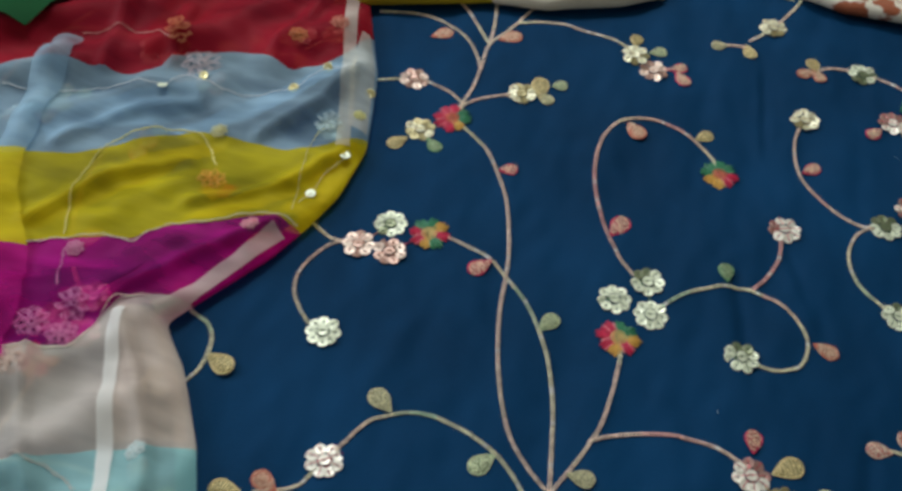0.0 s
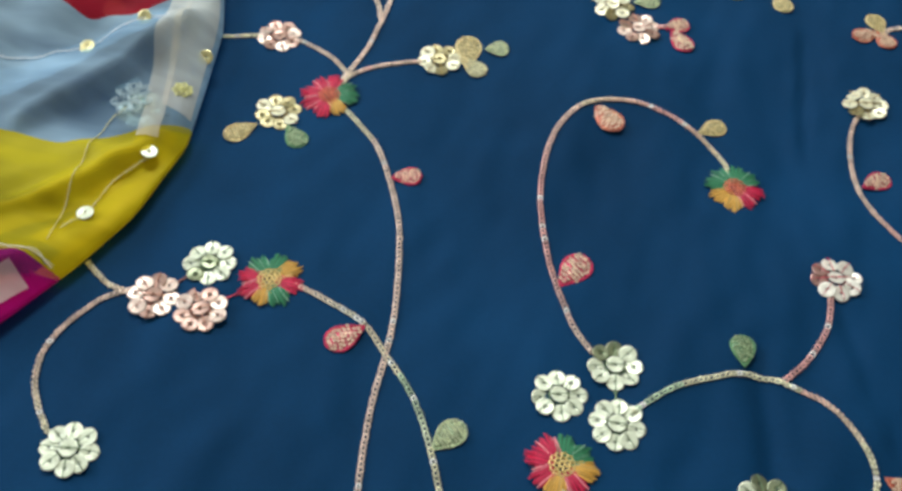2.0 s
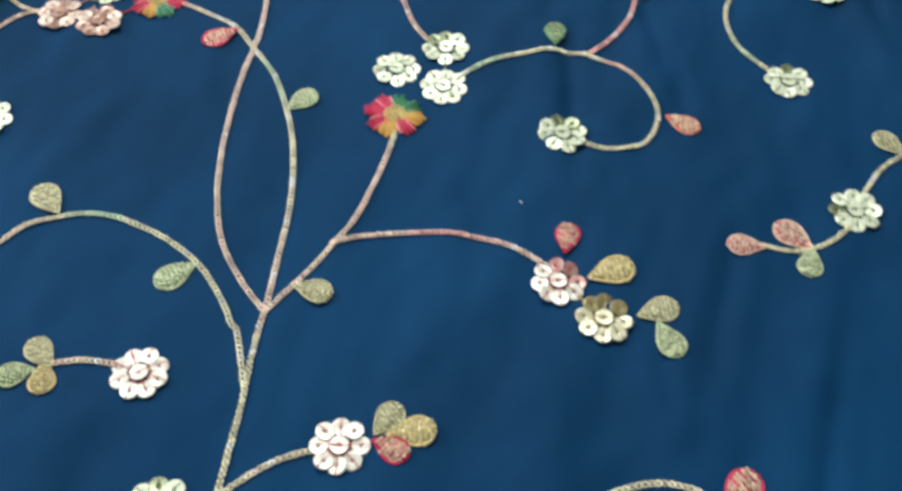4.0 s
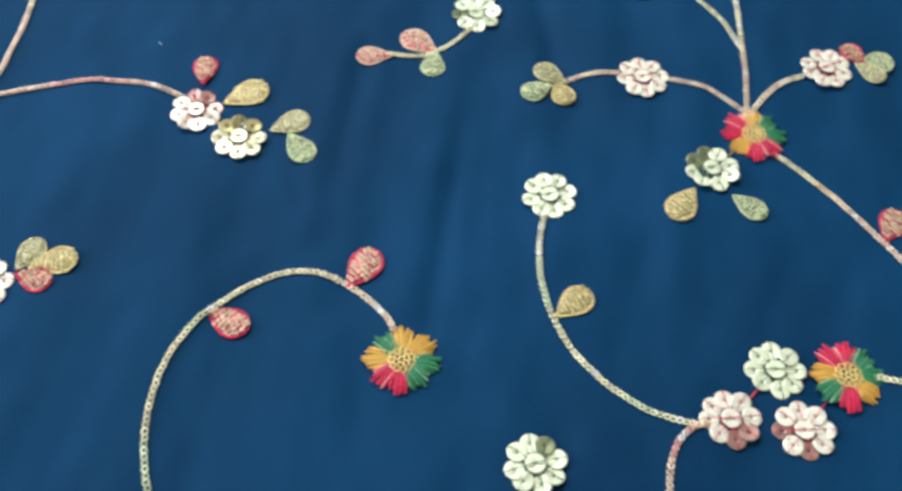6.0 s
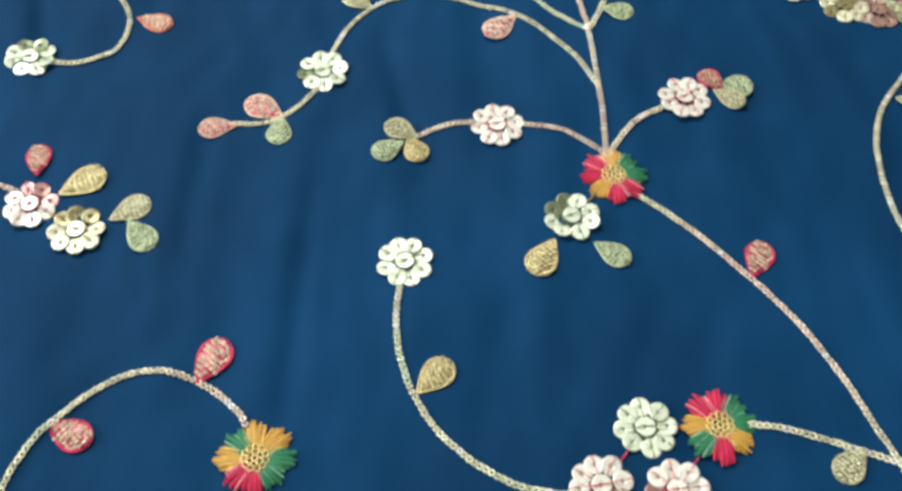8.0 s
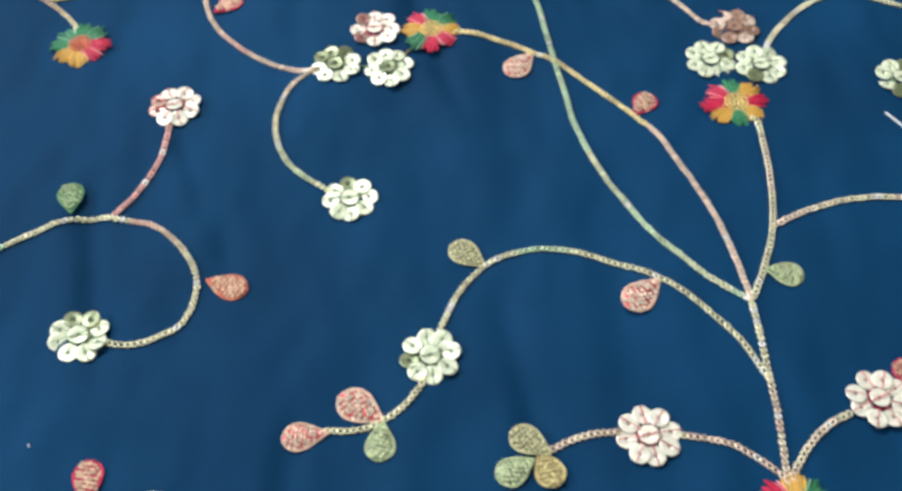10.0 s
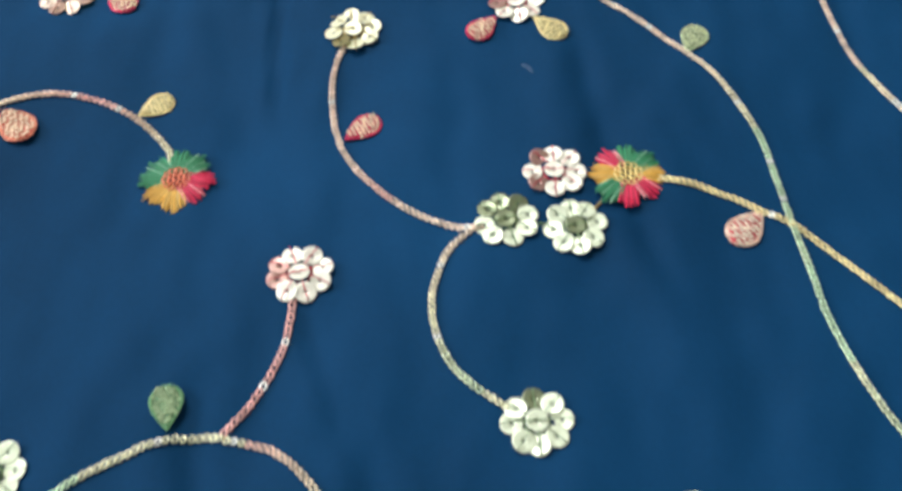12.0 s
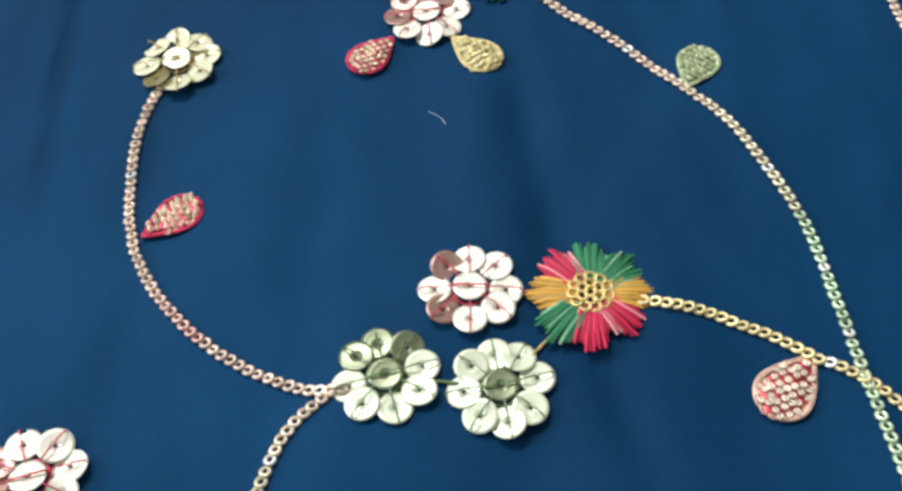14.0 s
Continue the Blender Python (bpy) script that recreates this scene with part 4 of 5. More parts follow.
leaf("o", (66.4, -84.3), 13.8, 146)
leaf("n", (61.4, -86.1), 12.7, -150)
leaf("y", (63.3, -83.2), 12.3, -69)
leaf("y", (110.4, -127.3), 16.0, -122)
leaf("n", (123.5, -128.3), 13.8, -37)
leaf("y", (65.2, -178.1), 15.5, 44)
leaf("o", (193.6, -201.0), 14.1, -137)
leaf("r", (-1.2, -172.7), 17.0, 62)
leaf("r", (-43.5, -183.6), 15.8, -26)
leaf("a", (-271.8, -173.0), 15.0, 156)
leaf("y", (-286.9, -177.8), 15.7, -173)
leaf("r", (178.3, -207.3), 15.8, -131)
leaf("r", (238.5, -170.4), 17.9, 67)
leaf("n", (303.3, -183.9), 13.1, 101)
leaf("a", (349.3, -212.3), 14.7, -20)
leaf("r", (490.7, -148.8), 12.1, 55)
leaf("o", (435.9, -210.4), 14.3, 139)
leaf("n", (522.2, -215.0), 12.3, -17)
leaf("r", (595.2, -184.1), 13.3, 97)
leaf("r", (506.6, -83.2), 16.2, 55)
leaf("r", (-43.9, 353.7), 15.8, -131)
leaf("n", (-9.3, 317.6), 14.6, 58)
leaf("o", (-69.2, 251.3), 16.4, 144)
leaf("r", (15.9, 390.9), 17.9, 67)
leaf("n", (81.1, 377.2), 13.1, 101)
leaf("a", (127.3, 348.9), 14.7, -20)
leaf("o", (214.3, 350.9), 14.3, 139)
leaf("r", (337.9, 303.9), 11.1, 125)
leaf("r", (373.1, 376.7), 13.3, 97)
leaf("o", (399.9, 299.3), 13.1, -23)
leaf("a", (-108.5, 199.4), 15.0, 156)
leaf("y", (-123.6, 194.6), 15.7, -173)
leaf("y", (-166.8, 258.8), 17.5, -20)
leaf("o", (426.7, -218.0), 16.4, 144)
leaf("n", (577.5, -91.8), 13.1, 101)
leaf("r", (527.7, 65.8), 11.9, 37)
leaf("r", (530.2, 65.9), 14.9, -49)
leaf("o", (560.5, 101.3), 11.9, -163)
leaf("y", (329.6, -210.4), 17.5, -20)
leaf("a", (-175.5, -129.7), 16.0, 37)
leaf("a", (-132.6, -121.5), 16.9, 36)
leaf("a", (-41.6, -170.6), 17.2, -43)
leaf("y", (-96.6, -166.5), 20.5, 101)
leaf("o", (-98.7, -161.2), 13.0, -36)
leaf("n", (-91.6, -154.0), 10.5, 22)
leaf("r", (-21.2, -117.9), 11.9, 37)
leaf("r", (-18.6, -117.8), 14.9, -49)
leaf("y", (22.9, -77.4), 14.0, -67)
leaf("o", (293.1, 333.8), 14.3, -2)
leaf("n", (409.8, 347.9), 14.8, -52)
leaf("w", (457.3, 390.4), 16.5, 146)
leaf("w", (441.5, 387.1), 14.0, -173)
leaf("r", (394.0, 280.4), 15.8, -26)
leaf("y", (107.5, 350.7), 17.5, -20)
leaf("n", (-283.6, 225.7), 14.6, 58)
leaf("n", (-290.3, 151.0), 15.9, -129)
leaf("o", (-255.5, 150.5), 14.3, -2)
leaf("r", (-258.3, 299.0), 17.9, 67)
leaf("n", (-193.2, 285.3), 13.1, 101)
leaf("a", (-147.0, 257.0), 14.7, -20)
leaf("r", (-172.3, 184.8), 13.8, 94)
leaf("n", (-138.7, 164.1), 14.8, -52)
leaf("o", (-215.6, 106.1), 13.4, 68)
leaf("r", (-215.5, 104.5), 13.0, -14)
leaf("a", (-263.5, 390.2), 17.2, -43)
leaf("y", (-220.8, 389.3), 12.8, 39)
leaf("r", (-156.7, 379.3), 13.6, 42)
leaf("w", (-91.2, 206.6), 16.5, 146)
leaf("o", (-43.9, 195.4), 13.8, 146)
leaf("r", (-154.6, 96.8), 15.8, -26)
leaf("r", (-218.4, 34.7), 11.8, 45)
leaf("o", (590.3, 154.6), 16.4, 144)
leaf("y", (536.0, 98.1), 15.7, -173)
leaf("y", (492.8, 162.8), 17.5, -20)
leaf("o", (-192.0, -12.3), 14.1, -137)
leaf("o", (-148.6, 115.6), 13.1, -23)
# small ties between flowers
tie_stitch((297.4, 176.9), (302.4, 176.7), "r")
tie_stitch((283.9, 159.8), (287.7, 159.4), "g")
tie_stitch((300.0, 164.6), (305.1, 170.4), "y")
tie_stitch((413.0, -100.5), (418.7, -100.5), "r")
tie_stitch((395.5, -111.2), (399.8, -106.3), "r")
tie_stitch((416.4, -113.1), (421.5, -106.9), "r")
tie_stitch((153.5, 70.5), (152.2, 76.4), "g")
tie_stitch((3.6, 76.1), (0.2, 71.2), "p")
tie_stitch((18.4, 70.0), (24.5, 76.8), "r")
tie_stitch((138.8, 253.7), (141.2, 254.5), "r")
tie_stitch((288.8, 254.9), (285.5, 251.9), "y")
tie_stitch((397.0, -20.7), (401.5, -16.0), "y")
tie_stitch((220.1, -18.3), (223.8, -20.8), "y")

# ---- the striped chiffon scarf ----
def eased(points, at):
    """A rounded reading of (x, y) pairs at many places."""
    px, py = np.array(points, float).T
    grid = np.linspace(px[0], px[-1], 800)
    val = np.interp(grid, px, py)
    w = max(3, int(12 / (grid[1] - grid[0])))
    kernel = np.hanning(w + 2)[1:-1]
    val = np.convolve(np.pad(val, w // 2, mode="edge"), kernel / kernel.sum(), mode="same")[w // 2: w // 2 + 800]
    return np.interp(at, grid, val)


SCARF_EDGE = [(-340, -17), (-140, -17), (-95, -30), (-72, -40), (-36, -62), (-24, -73), (-14, -81), (0, -72), (39, -46), (65, -34), (91, -25), (128, -21), (160, -27), (190, -33), (256, -59), (330, -77), (440, -82)]
BORDERS = [
    [(-460, 430), (20, 430)],
    [(-460, 52), (-248, 125), (-209, 140), (-187, 144), (-168, 144), (-156, 159), (-141, 170), (-115, 180), (-97, 179), (-82, 175), (-62, 188), (-54, 203), (-46, 222), (-20, 240)],
    [(-460, -16), (-214, 64), (-194, 67), (-163, 76), (-141, 90), (-115, 111), (-88, 113), (-60, 112), (-40, 124), (-22, 136), (0, 142)],
    [(-460, -84), (-182, 9), (-170, 11), (-152, 19), (-124, 26), (-115, 26), (-102, 41), (-82, 46), (-70, 55), (-50, 62), (-36, 60), (0, 62)],
    [(-460, -170), (-148, -52), (-128, -47), (-117, -43), (-112, -30), (-106, -13), (-97, -8), (-89, -3), (-78, -1), (-40, 4)],
    [(-460, -236), (-117, -107), (-76, -88), (-37, -74), (10, -60)],
    [(-460, -330), (20, -330)],
]
BANDS = [
    ("red_band", (0.50, 0.008, 0.030), 0.42), ("blue_band", (0.50, 0.72, 0.88), 0.55), ("yellow_band", (0.90, 0.74, 0.012), 0.50),
    ("magenta_band", (0.78, 0.008, 0.40), 0.62), ("white_band", (0.98, 0.85, 0.77), 0.44), ("aqua_band", (0.50, 0.88, 0.90), 0.36),
]


RIDGES = [(-176, 23, -146, 66), (-146, 66, -111, 88), (-98, 58, -53, 89), (-53, 89, -32, 118), (-187, 77, -153, 118), (-153, 118, -126, 131), (-81, 118, -54, 150), (-54, 150, -43, 184), (-113, -17, -84, 25), (-84, 25, -48, 58), (-153, 159, -163, 209), (-191, 145, -199, 210), (-97, 189, -84, 239), (-100, -21, -74, -55), (-74, -55, -50, -101), (-133, -51, -120, -87), (-120, -87, -99, -114)]


def ridge(x, y):
    """Narrow standing creases of the chiffon, in millimetres."""
    h = 0.0
    for ax, ay, bx, by in RIDGES:
        dx, dy = bx - ax, by - ay
        s = min(1.0, max(0.0, ((x - ax) * dx + (y - ay) * dy) / (dx * dx + dy * dy)))
        d = math.hypot(x - ax - s * dx, y - ay - s * dy)
        h = max(h, 4.6 * math.exp(-((d / 4.2) ** 2)))
    return h


def scarf_height(x, y):
    """Folds of the scarf in metres; x and y in millimetres."""
    edge = float(eased(SCARF_EDGE, y)) - x
    a = 0.76 * y - 0.65 * x + 16 * noise.noise((x * 0.012, y * 0.012, 1.7))
    swell = 0.65 + 0.8 * noise.noise((x * 0.011, y * 0.016, 3.3))
    folds = 7.5 * (0.5 + 0.5 * math.cos(0.15 * a + 0.9)) ** 1.3 * swell - 1.5
    folds += 5.0 * noise.noise((x * 0.024, y * 0.030, 7.7)) + 2.2 * noise.noise((x * 0.06 + y * 0.03, y * 0.09 - x * 0.02, 2.2))
    folds = folds * 1.15 + ridge(x, y)
    pinch = 4.0 * math.exp(-((y + 12) / 16) ** 2) * math.exp(-((x + 100) / 40) ** 2)
    rise = 1 - math.exp(-max(0.0, edge) / 6)
    return (4.2 + rise * max(0.8, 5.6 + folds + pinch)) / 1000


def scarf():
    thing = tagged(new("striped_scarf"), "sheer striped chiffon scarf in many colours, loosely folded on blue cloth", "scarf")
    columns = 140
    us = 1 - np.linspace(0, 1, columns) ** 1.4
    for n, (name, base, clear) in enumerate(BANDS):
        rows = 60 if n in (0, 5) else 34
        top, low = BORDERS[n], BORDERS[n + 1]
        grid = []
        for r in range(rows):
            f = r / (rows - 1)
            x = np.full(columns, -200.0)
            y = np.zeros(columns)
            for _ in range(24):
                y = eased(top, x) * (1 - f) + eased(low, x) * f
                x = 0.6 * x + 0.4 * (-455 + us * (eased(SCARF_EDGE, y) + 455))
            line = [(px / 1000, py / 1000, scarf_height(px, py)) for px, py in zip(x, y)]
            ex, ey, ez = line[0]
            turn = [(ex - 0.010, ey, 0.0012), (ex - 0.0015, ey, 0.0014), (ex + 0.0006, ey, 0.0022), (ex + 0.0007, ey, ez * 0.85)]
            grid.append(turn + line)
        verts = [p for row in grid for p in row]
        wide = columns + 4
        faces = [(r * wide + c, r * wide + c + 1, (r + 1) * wide + c + 1, (r + 1) * wide + c) for r in range(rows - 1) for c in range(wide - 1)]
        part(name, mesh_from(name, verts, faces), sheer_material(name, base, clear), thing, name.split("_")[0] + " chiffon stripe")
    return thing


scarf_thing = scarf()


def second_layer(name, first, second, material, lift=-0.0016):
    """Chiffon doubled under the top layer, between two lines; some strips imitate lit ridges."""
    rows, cols = 40, 12
    lines = []
    for pts in (first, second):
        fine = smooth_line(pts, 0.5)
        lines.append(fine[np.linspace(0, len(fine) - 1, rows).astype(int)])
    verts, faces = [], []
    for r in range(rows):
        for c in range(cols):
            x, y = lines[0][r] + (lines[1][r] - lines[0][r]) * c / (cols - 1)
            verts.append((x / 1000, y / 1000, scarf_height(x, y) + lift))
    for r in range(rows - 1):
        for c in range(cols - 1):
            faces.append((r * cols + c, r * cols + c + 1, (r + 1) * cols + c + 1, (r + 1) * cols + c))
    part(name, mesh_from(name, verts, faces), bpy.data.materials[material], scarf_thing)


second_layer("white_layer", [(-104, -14), (-98, -34), (-90, -58), (-80, -86)], [(-84, -13), (-68, -32), (-54, -52), (-43, -72)], "white_band")
second_layer("magenta_layer", [(-108, -18), (-110, -5), (-95, 9), (-84, 27), (-62, 43), (-42, 58)], [(-86, -9), (-76, 2), (-66, 14), (-56, 27), (-47, 41), (-37, 57)], "magenta_band")
second_layer("blue_layer", [(-57, 210), (-50, 186), (-43, 160), (-37, 136)], [(-42, 208), (-35, 186), (-30, 164), (-26, 140)], "blue_band")
# next four: bright stripes of lit fold ridges, imitated by extra chiffon
second_layer("blue_layer", [(-136, 104), (-104, 140), (-72, 176), (-56, 198)], [(-116, 112), (-90, 130), (-60, 164), (-50, 196)], "blue_band")
second_layer("blue_layer", [(-200, 86), (-180, 112), (-156, 130), (-132, 146)], [(-190, 76), (-166, 96), (-140, 112), (-120, 130)], "blue_band")
second_layer("yellow_layer", [(-182, 24), (-158, 54), (-136, 82), (-108, 106)], [(-170, 18), (-145, 48), (-122, 74), (-98, 106)], "yellow_band")
second_layer("yellow_layer", [(-98, 48), (-74, 74), (-54, 96), (-38, 118)], [(-84, 50), (-62, 68), (-42, 90), (-30, 116)], "yellow_band")
second_layer("yellow_layer", [(-38, 130), (-37, 108), (-42, 88), (-52, 70)], [(-24, 130), (-25.5, 104), (-30, 84), (-37, 68)], "yellow_band")
second_layer("red_layer", [(-172, 160), (-180, 190), (-176, 225), (-160, 262)], [(-150, 172), (-150, 195), (-148, 226), (-136, 262)], "red_band")
SHEER_WHITE = sheer_material("sheer_ribbon", (0.97, 0.91, 0.82), 0.5)
SATIN = sheer_material("satin_ribbon", (0.98, 0.96, 0.92), 0.12)


def scarf_ribbon(points, width, material):
    """A narrow woven edging that follows the scarf."""
    line = smooth_line(points, 3.0)
    verts, faces = [], []
    for i, (x, y) in enumerate(line):
        a, b = line[max(0, i - 1)], line[min(len(line) - 1, i + 1)]
        dx, dy = b - a
        n = math.hypot(dx, dy)
        for s in (-0.5, -0.25, 0, 0.25, 0.5):
            px, py = x - dy / n * s * width, y + dx / n * s * width
            verts.append((px / 1000, py / 1000, scarf_height(px, py) + 0.0007))
    for i in range(len(line) - 1):
        for k in range(4):
            faces.append((i * 5 + k, i * 5 + k + 1, i * 5 + k + 6, i * 5 + k + 5))
    part("ribbon", mesh_from("ribbon", verts, faces), material, scarf_thing, "sheer pale woven edging")


scarf_ribbon([(-69, 256), (-58, 216), (-45, 171), (-32, 120)], 8, SHEER_WHITE)
scarf_ribbon([(-86, -12), (-79, -4), (-71, 11), (-58, 33), (-44, 56)], 8, SHEER_WHITE)
scarf_ribbon([(-101, -18), (-99, -28), (-93, -45), (-86, -63), (-78, -82), (-68, -106), (-52, -150)], 7, SATIN)


# pale sheet added over the blue edge, imitating backlight through doubled chiffon
second_layer("backlit_edge", [(-52, 222), (-49, 194), (-42, 166), (-35, 140)], [(-47, 222), (-34.5, 192), (-28.5, 164), (-23, 138)], "sheer_ribbon", 0.0006)


def scarf_thread(points, colour=(0.95, 0.88, 0.7), radius=0.00018):
    """A pale line of couched thread on the scarf."""
    line = smooth_line(points, 2.2)
    verts, faces = [], []
    for shift in (0.0, 1.1):
        pts = [(x / 1000, (y + shift * math.sin(i * 1.1)) / 1000, scarf_height(x, y) + 0.0007) for i, (x, y) in enumerate(line)]
        tube(verts, faces, pts, radius, 4)
    part("thread_vine", mesh_from("thread_vine", verts, faces, np.array([colour] * len(verts))), FAINT, scarf_thing, "pale couched thread")


def scarf_blossom(x, y, size, colour, petals=7):
    """A pale open flower worked in loops of thread."""
    verts, faces = [], []
    for k in range(petals):
        a = 2 * math.pi * k / petals
        for grow in (1.0, 0.72, 0.42):
            px, py = x + 0.56 * size * math.cos(a), y + 0.56 * size * math.sin(a)
            ring = oval(px / 1000, py / 1000, a, 0.00090 * size * grow, 0.00066 * size * grow, scarf_height(px, py) + 0.0008, 0, 10)
            tube(verts, faces, ring, 0.00022, 4, True)
    tube(verts, faces, oval(x / 1000, y / 1000, 0, 0.00036 * size, 0.00036 * size, scarf_height(x, y) + 0.001, 0, 8), 0.0005, 4, True)
    part("blossom", mesh_from("blossom", verts, faces, np.array([colour] * len(verts))), FAINT, scarf_thing)


FAINT = faint_thread_material()
PALE = (0.95, 0.88, 0.72)
scarf_thread([(-182, 8), (-170, 10), (-152, 18), (-138, 24), (-124, 25), (-114, 25), (-102, 40), (-82, 47), (-70, 56), (-50, 63), (-38, 62)], PALE, 0.00022)
scarf_thread([(-148, -53), (-128, -49), (-117, -44), (-111, -31), (-107, -14), (-97, -9), (-89, -4)], PALE, 0.0002)
scarf_thread([(-237, 110), (-211, 115), (-187, 127), (-169, 135), (-146, 133), (-138, 147), (-108, 146), (-77, 159), (-61, 181), (-48, 179)], (0.90, 0.93, 0.95))
scarf_thread([(-28, 117), (-36, 102), (-39, 86), (-43, 75)], (0.86, 0.78, 0.40))
scarf_thread([(-153, 21), (-160, 49), (-157, 79), (-144, 97), (-128, 107), (-110, 107), (-96, 90)], (0.98, 0.88, 0.30), 0.00028)
scarf_thread([(-44, 70), (-48, 99), (-51, 127), (-47, 135)], (0.84, 0.76, 0.34))
scarf_thread([(-217, 168), (-196, 177), (-173, 176), (-155, 170)], (0.80, 0.40, 0.36))
scarf_thread([(-148, 11), (-141, -4), (-135, -16)], (0.80, 0.36, 0.60))
scarf_thread([(-113, -103), (-93, -104), (-79, -110)], (0.85, 0.74, 0.66))
for bx, by, size, colour in (
    (-93, 78, 8, (0.98, 0.50, 0.05)), (-154, 176, 8, (0.85, 0.28, 0.12)), (-135, 163, 12, (0.86, 0.74, 0.78)), (-85, 197, 6, (0.80, 0.28, 0.09)),
    (-66, 220, 6, (0.85, 0.32, 0.22)), (-47, 140, 8, (0.70, 0.84, 0.88)), (-31, 150, 4, (0.85, 0.82, 0.35)), (-140, -35, 9, (0.95, 0.30, 0.66)),
    (-125, -20, 9, (0.95, 0.32, 0.70)), (-123, -37, 8, (0.92, 0.30, 0.62)), (-60, 51, 5, (0.95, 0.45, 0.52)), (-143, 14, 5, (0.90, 0.35, 0.60)),
    (-61, -86, 5, (0.85, 0.95, 0.95)), (-137, -59, 9, (0.86, 0.66, 0.56)), (-104, 114, 5, (0.84, 0.80, 0.42)),
):
    scarf_blossom(bx, by, size, colour)
for sx, sy, mat in ((-146, 133, "w"), (-128, 150, "g"), (-75, 159, "g"), (-61, 181, "g"), (-29, 117, "w"), (-39, 86, "w"), (-31, 171, "g")):
    data = SEQUIN_MESH if mat == "w" else SEQUIN_MESH.copy()
    if mat == "g" and data.materials:
        data.materials[0] = GOLD_SEQUIN
    s = part("sequin", data, SEQUIN, scarf_thing)
    s.location = (sx / 1000, sy / 1000, scarf_height(sx, sy) + 0.0011)
    s.rotation_euler = (random.gauss(0, 0.15) + (0.5 if mat == "g" else 0), random.gauss(0, 0.15), 0)


def scarf_overlap():
    """The upper turn of the scarf that lies over its stripes."""
    right = [(-60, -140), (-52, -146), (-24, -150), (6, -165), (40, -189), (65, -197), (111, -203), (161, -212), (240, -236)]
    for name, y0, y1, mat in (("blue_fold", 66, 163, "blue_band"), ("yellow_fold", 8, 66, "yellow_band"), ("magenta_fold", -58, 8, "magenta_band")):
        verts, faces = [], []
        rows, cols = 26, 14
        for r in range(rows):
            y = y0 + (y1 - y0) * r / (rows - 1)
            xr = float(eased(right, y))
            w = 18 if y > 66 else 18 + (66 - y) * 1.2
            for c in range(cols):
                f = c / (cols - 1)
                x, yy = xr - f * w, y - f * w * 0.3
                lift = 1.0 + 6.5 * math.sin(math.pi * min(1.0, 0.08 + f * (0.84 if y > 66 else 0.5)))
                verts.append((x / 1000, yy / 1000, scarf_height(x, yy) + lift / 1000))
        for r in range(rows - 1):
            for c in range(cols - 1):
                faces.append((r * cols + c, r * cols + c + 1, (r + 1) * cols + c + 1, (r + 1) * cols + c))
        part(name, mesh_from(name, verts, faces), bpy.data.materials[mat], scarf_thing)


scarf_overlap()


# ---- other cloths behind ----
def folded_cloth(name, label, edge, material, thick=0.011):
    """A cloth that ends in a rolled edge and lies back from it."""
    verts, faces = [], []
    xs = np.linspace(edge[0][0], edge[-1][0], 40)
    front = eased(edge, xs)
    profile = [(0.004, 0.0006), (0.0, 0.0022), (-0.0005, thick * 0.6), (0.0025, thick * 0.95), (0.009, thick * 1.1), (0.03, thick), (0.08, thick * 1.2), (0.2, thick)]
    for i, (x, y) in enumerate(zip(xs, front)):
        fade = math.sin(math.pi * min(1, max(0, i / 39))) ** 0.4
        for back, z in profile:
            wob = 1 + 0.25 * noise.noise((x * 0.05, back * 30, 2.0))
            verts.append((x / 1000 + back * 0.15, y / 1000 + back, 0.0012 + z * wob * (0.35 + 0.65 * fade)))
    m = len(profile)
    for i in range(39):
        for k in range(m - 1):
            faces.append((i * m + k, (i + 1) * m + k, (i + 1) * m + k + 1, i * m + k + 1))
    return tagged(part(name, mesh_from(name, verts, faces), material, None), label, "cloth")


YELLOW = cloth_material("yellow_cotton", (0.55, 0.40, 0.03))
CREAM = cloth_material("cream_cotton", (0.80, 0.74, 0.60))
GREEN = cloth_material("green_cotton", (0.008, 0.06, 0.02))
folded_cloth("yellow_cloth", "yellow cotton cloth with a rolled edge behind the scarf", [(-80, 248), (-58, 254), (-8, 271), (22, 283)], YELLOW)
folded_cloth("cream_cloth", "cream cotton cloth with a gold rolled edge", [(12, 283), (21, 281), (55, 284), (102, 303), (128, 322)], CREAM)


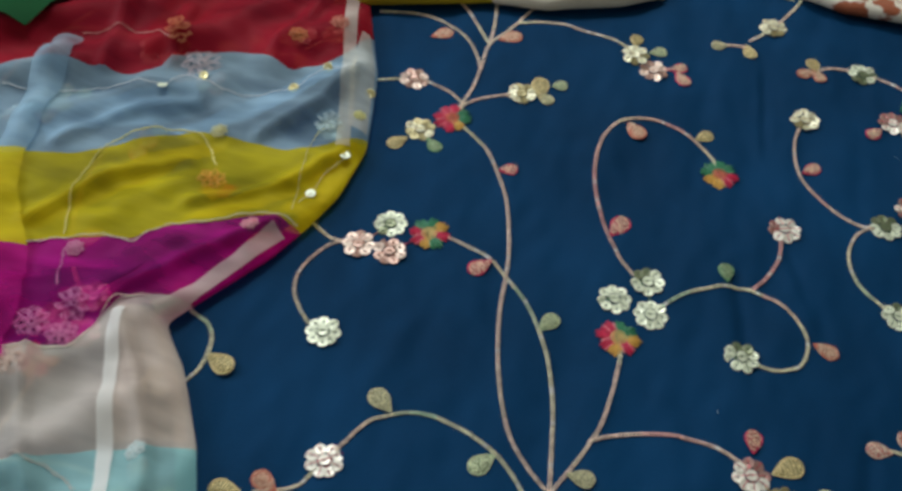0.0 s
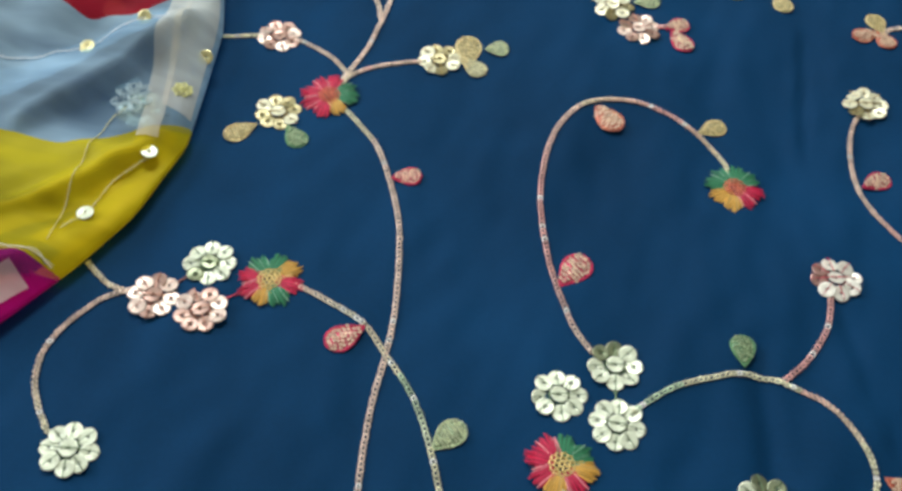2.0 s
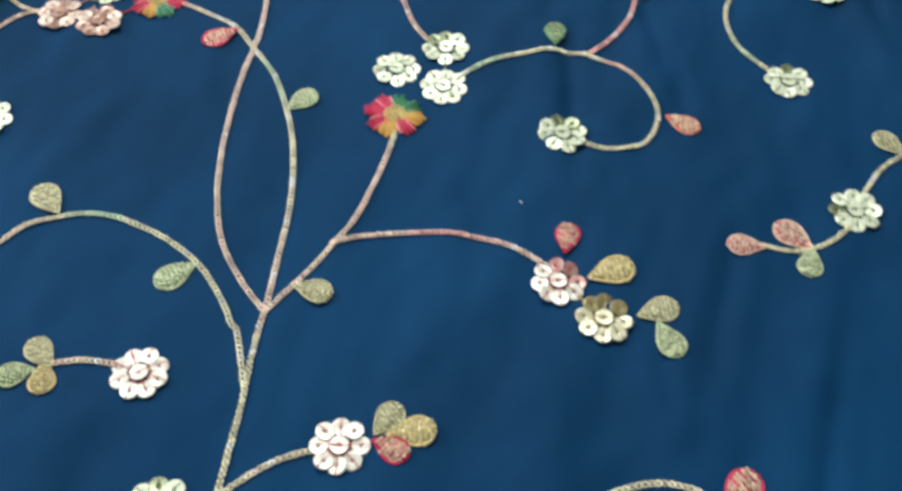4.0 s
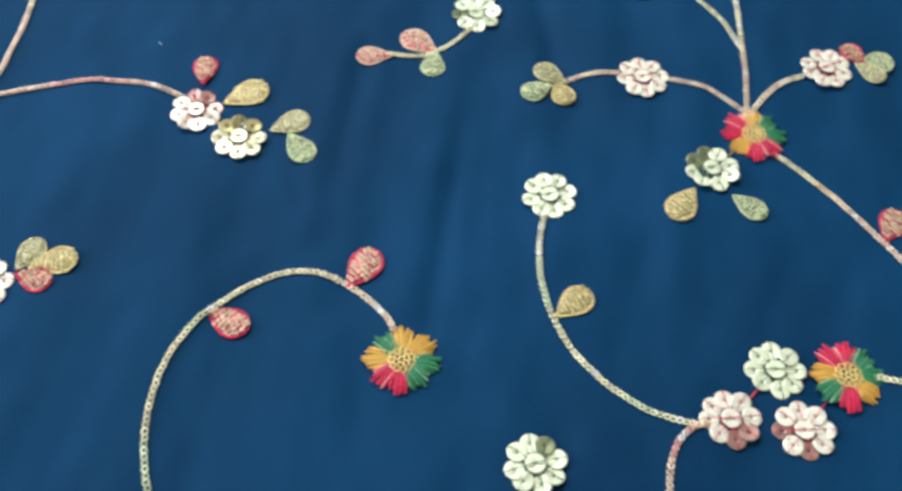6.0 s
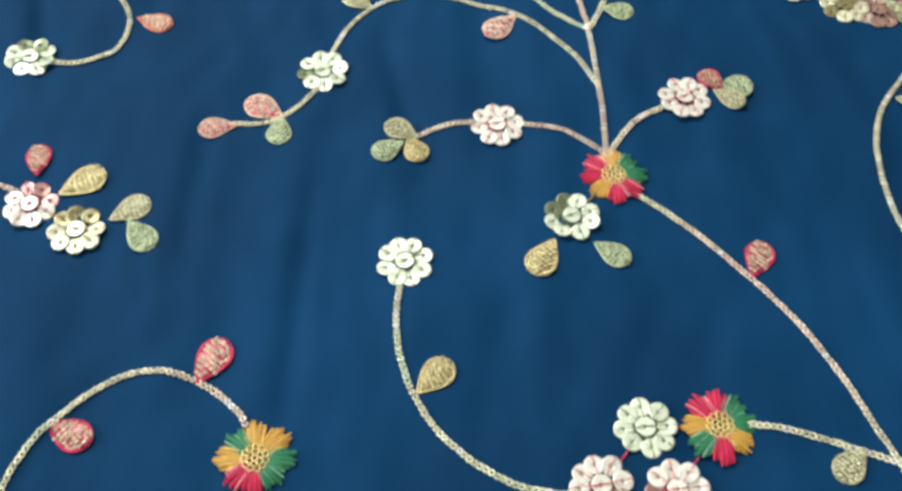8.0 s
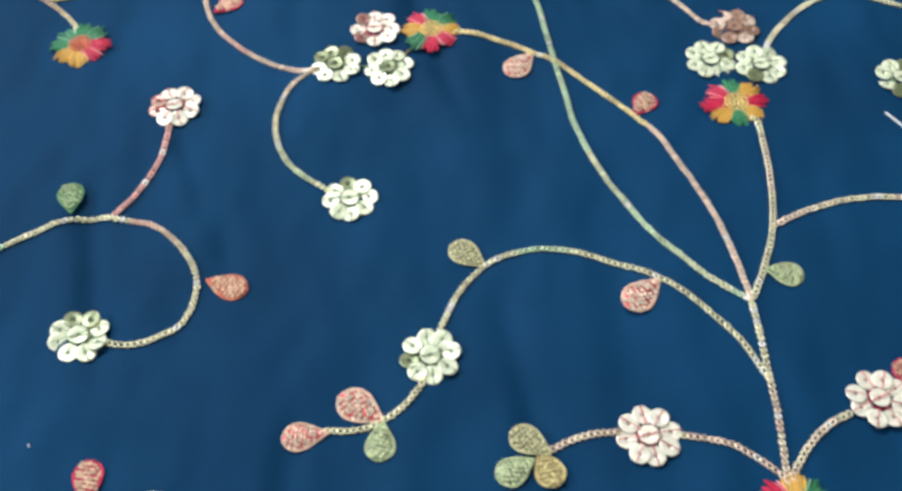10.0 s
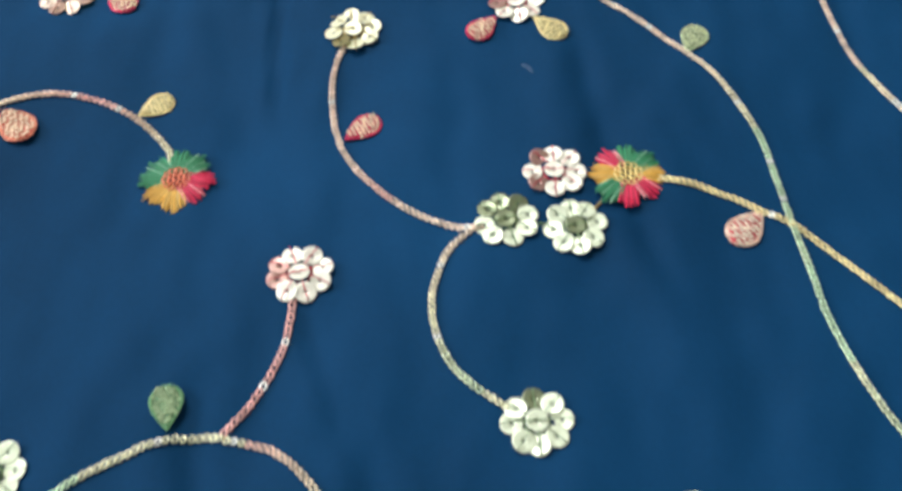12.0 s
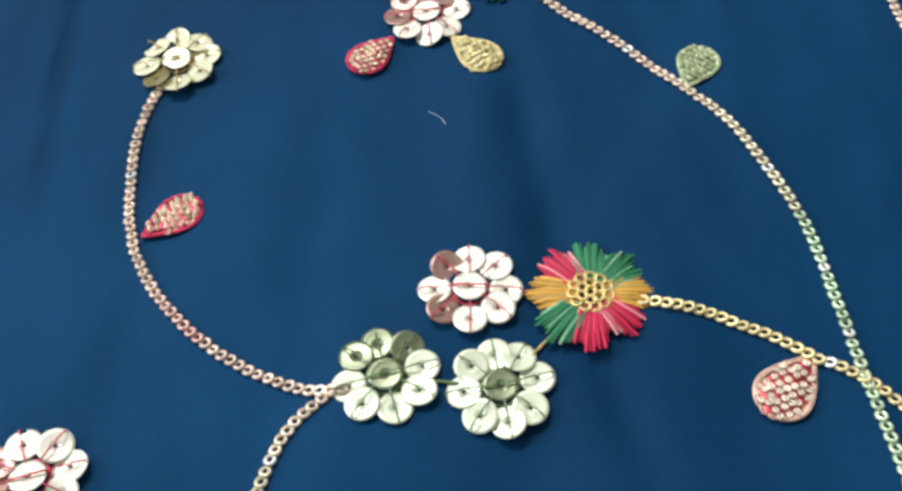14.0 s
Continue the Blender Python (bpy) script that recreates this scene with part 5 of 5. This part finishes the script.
def brocade_material():
    m, nt, b = nodes_of("cream_brocade")
    tex = weave_bump(nt, b, 200.0, 0.2, 0.0004)
    cells = add(nt, "ShaderNodeTexNoise", Scale=75.0, Detail=3.0)
    nt.links.new(tex.outputs["Object"], cells.inputs["Vector"])
    nt.links.new(ramp(nt, cells.outputs["Fac"], (0.80, 0.74, 0.62), (0.34, 0.09, 0.035), 0.5, 0.56), b.inputs["Base Color"])
    b.inputs["Roughness"].default_value = 0.6
    return m


folded_cloth("brocade_cloth", "cream cloth patterned in rust brown, edge rolled", [(203, 368), (219, 350), (246, 342), (285, 343), (420, 376)], brocade_material())


def green_cloth():
    verts, faces = [], []
    for j in range(12):
        for i in range(16):
            x, y = -0.42 + 0.172 * i / 15, 0.158 + 0.20 * j / 11
            x += 0.012 * math.sin(j * 0.9) * (i / 15)
            verts.append((x, y, scarf_height(x * 1000, y * 1000) + 0.003 + 0.004 * math.sin(math.pi * min(1, (15 - i) / 6 + 0.1) / 2)))
    for j in range(11):
        for i in range(15):
            faces.append((j * 16 + i, j * 16 + i + 1, (j + 1) * 16 + i + 1, (j + 1) * 16 + i))
    tagged(part("green_cloth", mesh_from("green_cloth", verts, faces), GREEN, None), "dark green cloth lying over the striped scarf", "cloth")


green_cloth()

# ---- lint ----
LINT = thread_material("white_lint", 0.0, 0.6, (0.8, 0.82, 0.85))


def loose_thread(points, radius=0.00022):
    verts, faces = [], []
    line = smooth_line(points, 1.0)
    tube(verts, faces, [(x / 1000, y / 1000, relief(x / 1000, y / 1000) + radius * 1.2) for x, y in line], radius, 5)
    tagged(part("loose_thread", mesh_from("loose_thread", verts, faces), LINT, None), "short white loose thread lying on the blue cloth", "thread", "lint on the cloth")


loose_thread([(466.3, 129.8), (473.3, 120.2), (484.3, 107.5), (494.2, 96.4)], 0.0004)
loose_thread([(280.8, 219.8), (283.0, 218.4), (284.3, 216.3)], 0.00004)
loose_thread([(160.4, -132.3), (164.4, -130.9), (168.0, -134.4)], 0.00006)
loose_thread([(194.5, 15.5), (195.1, 14.3)], 0.0002)
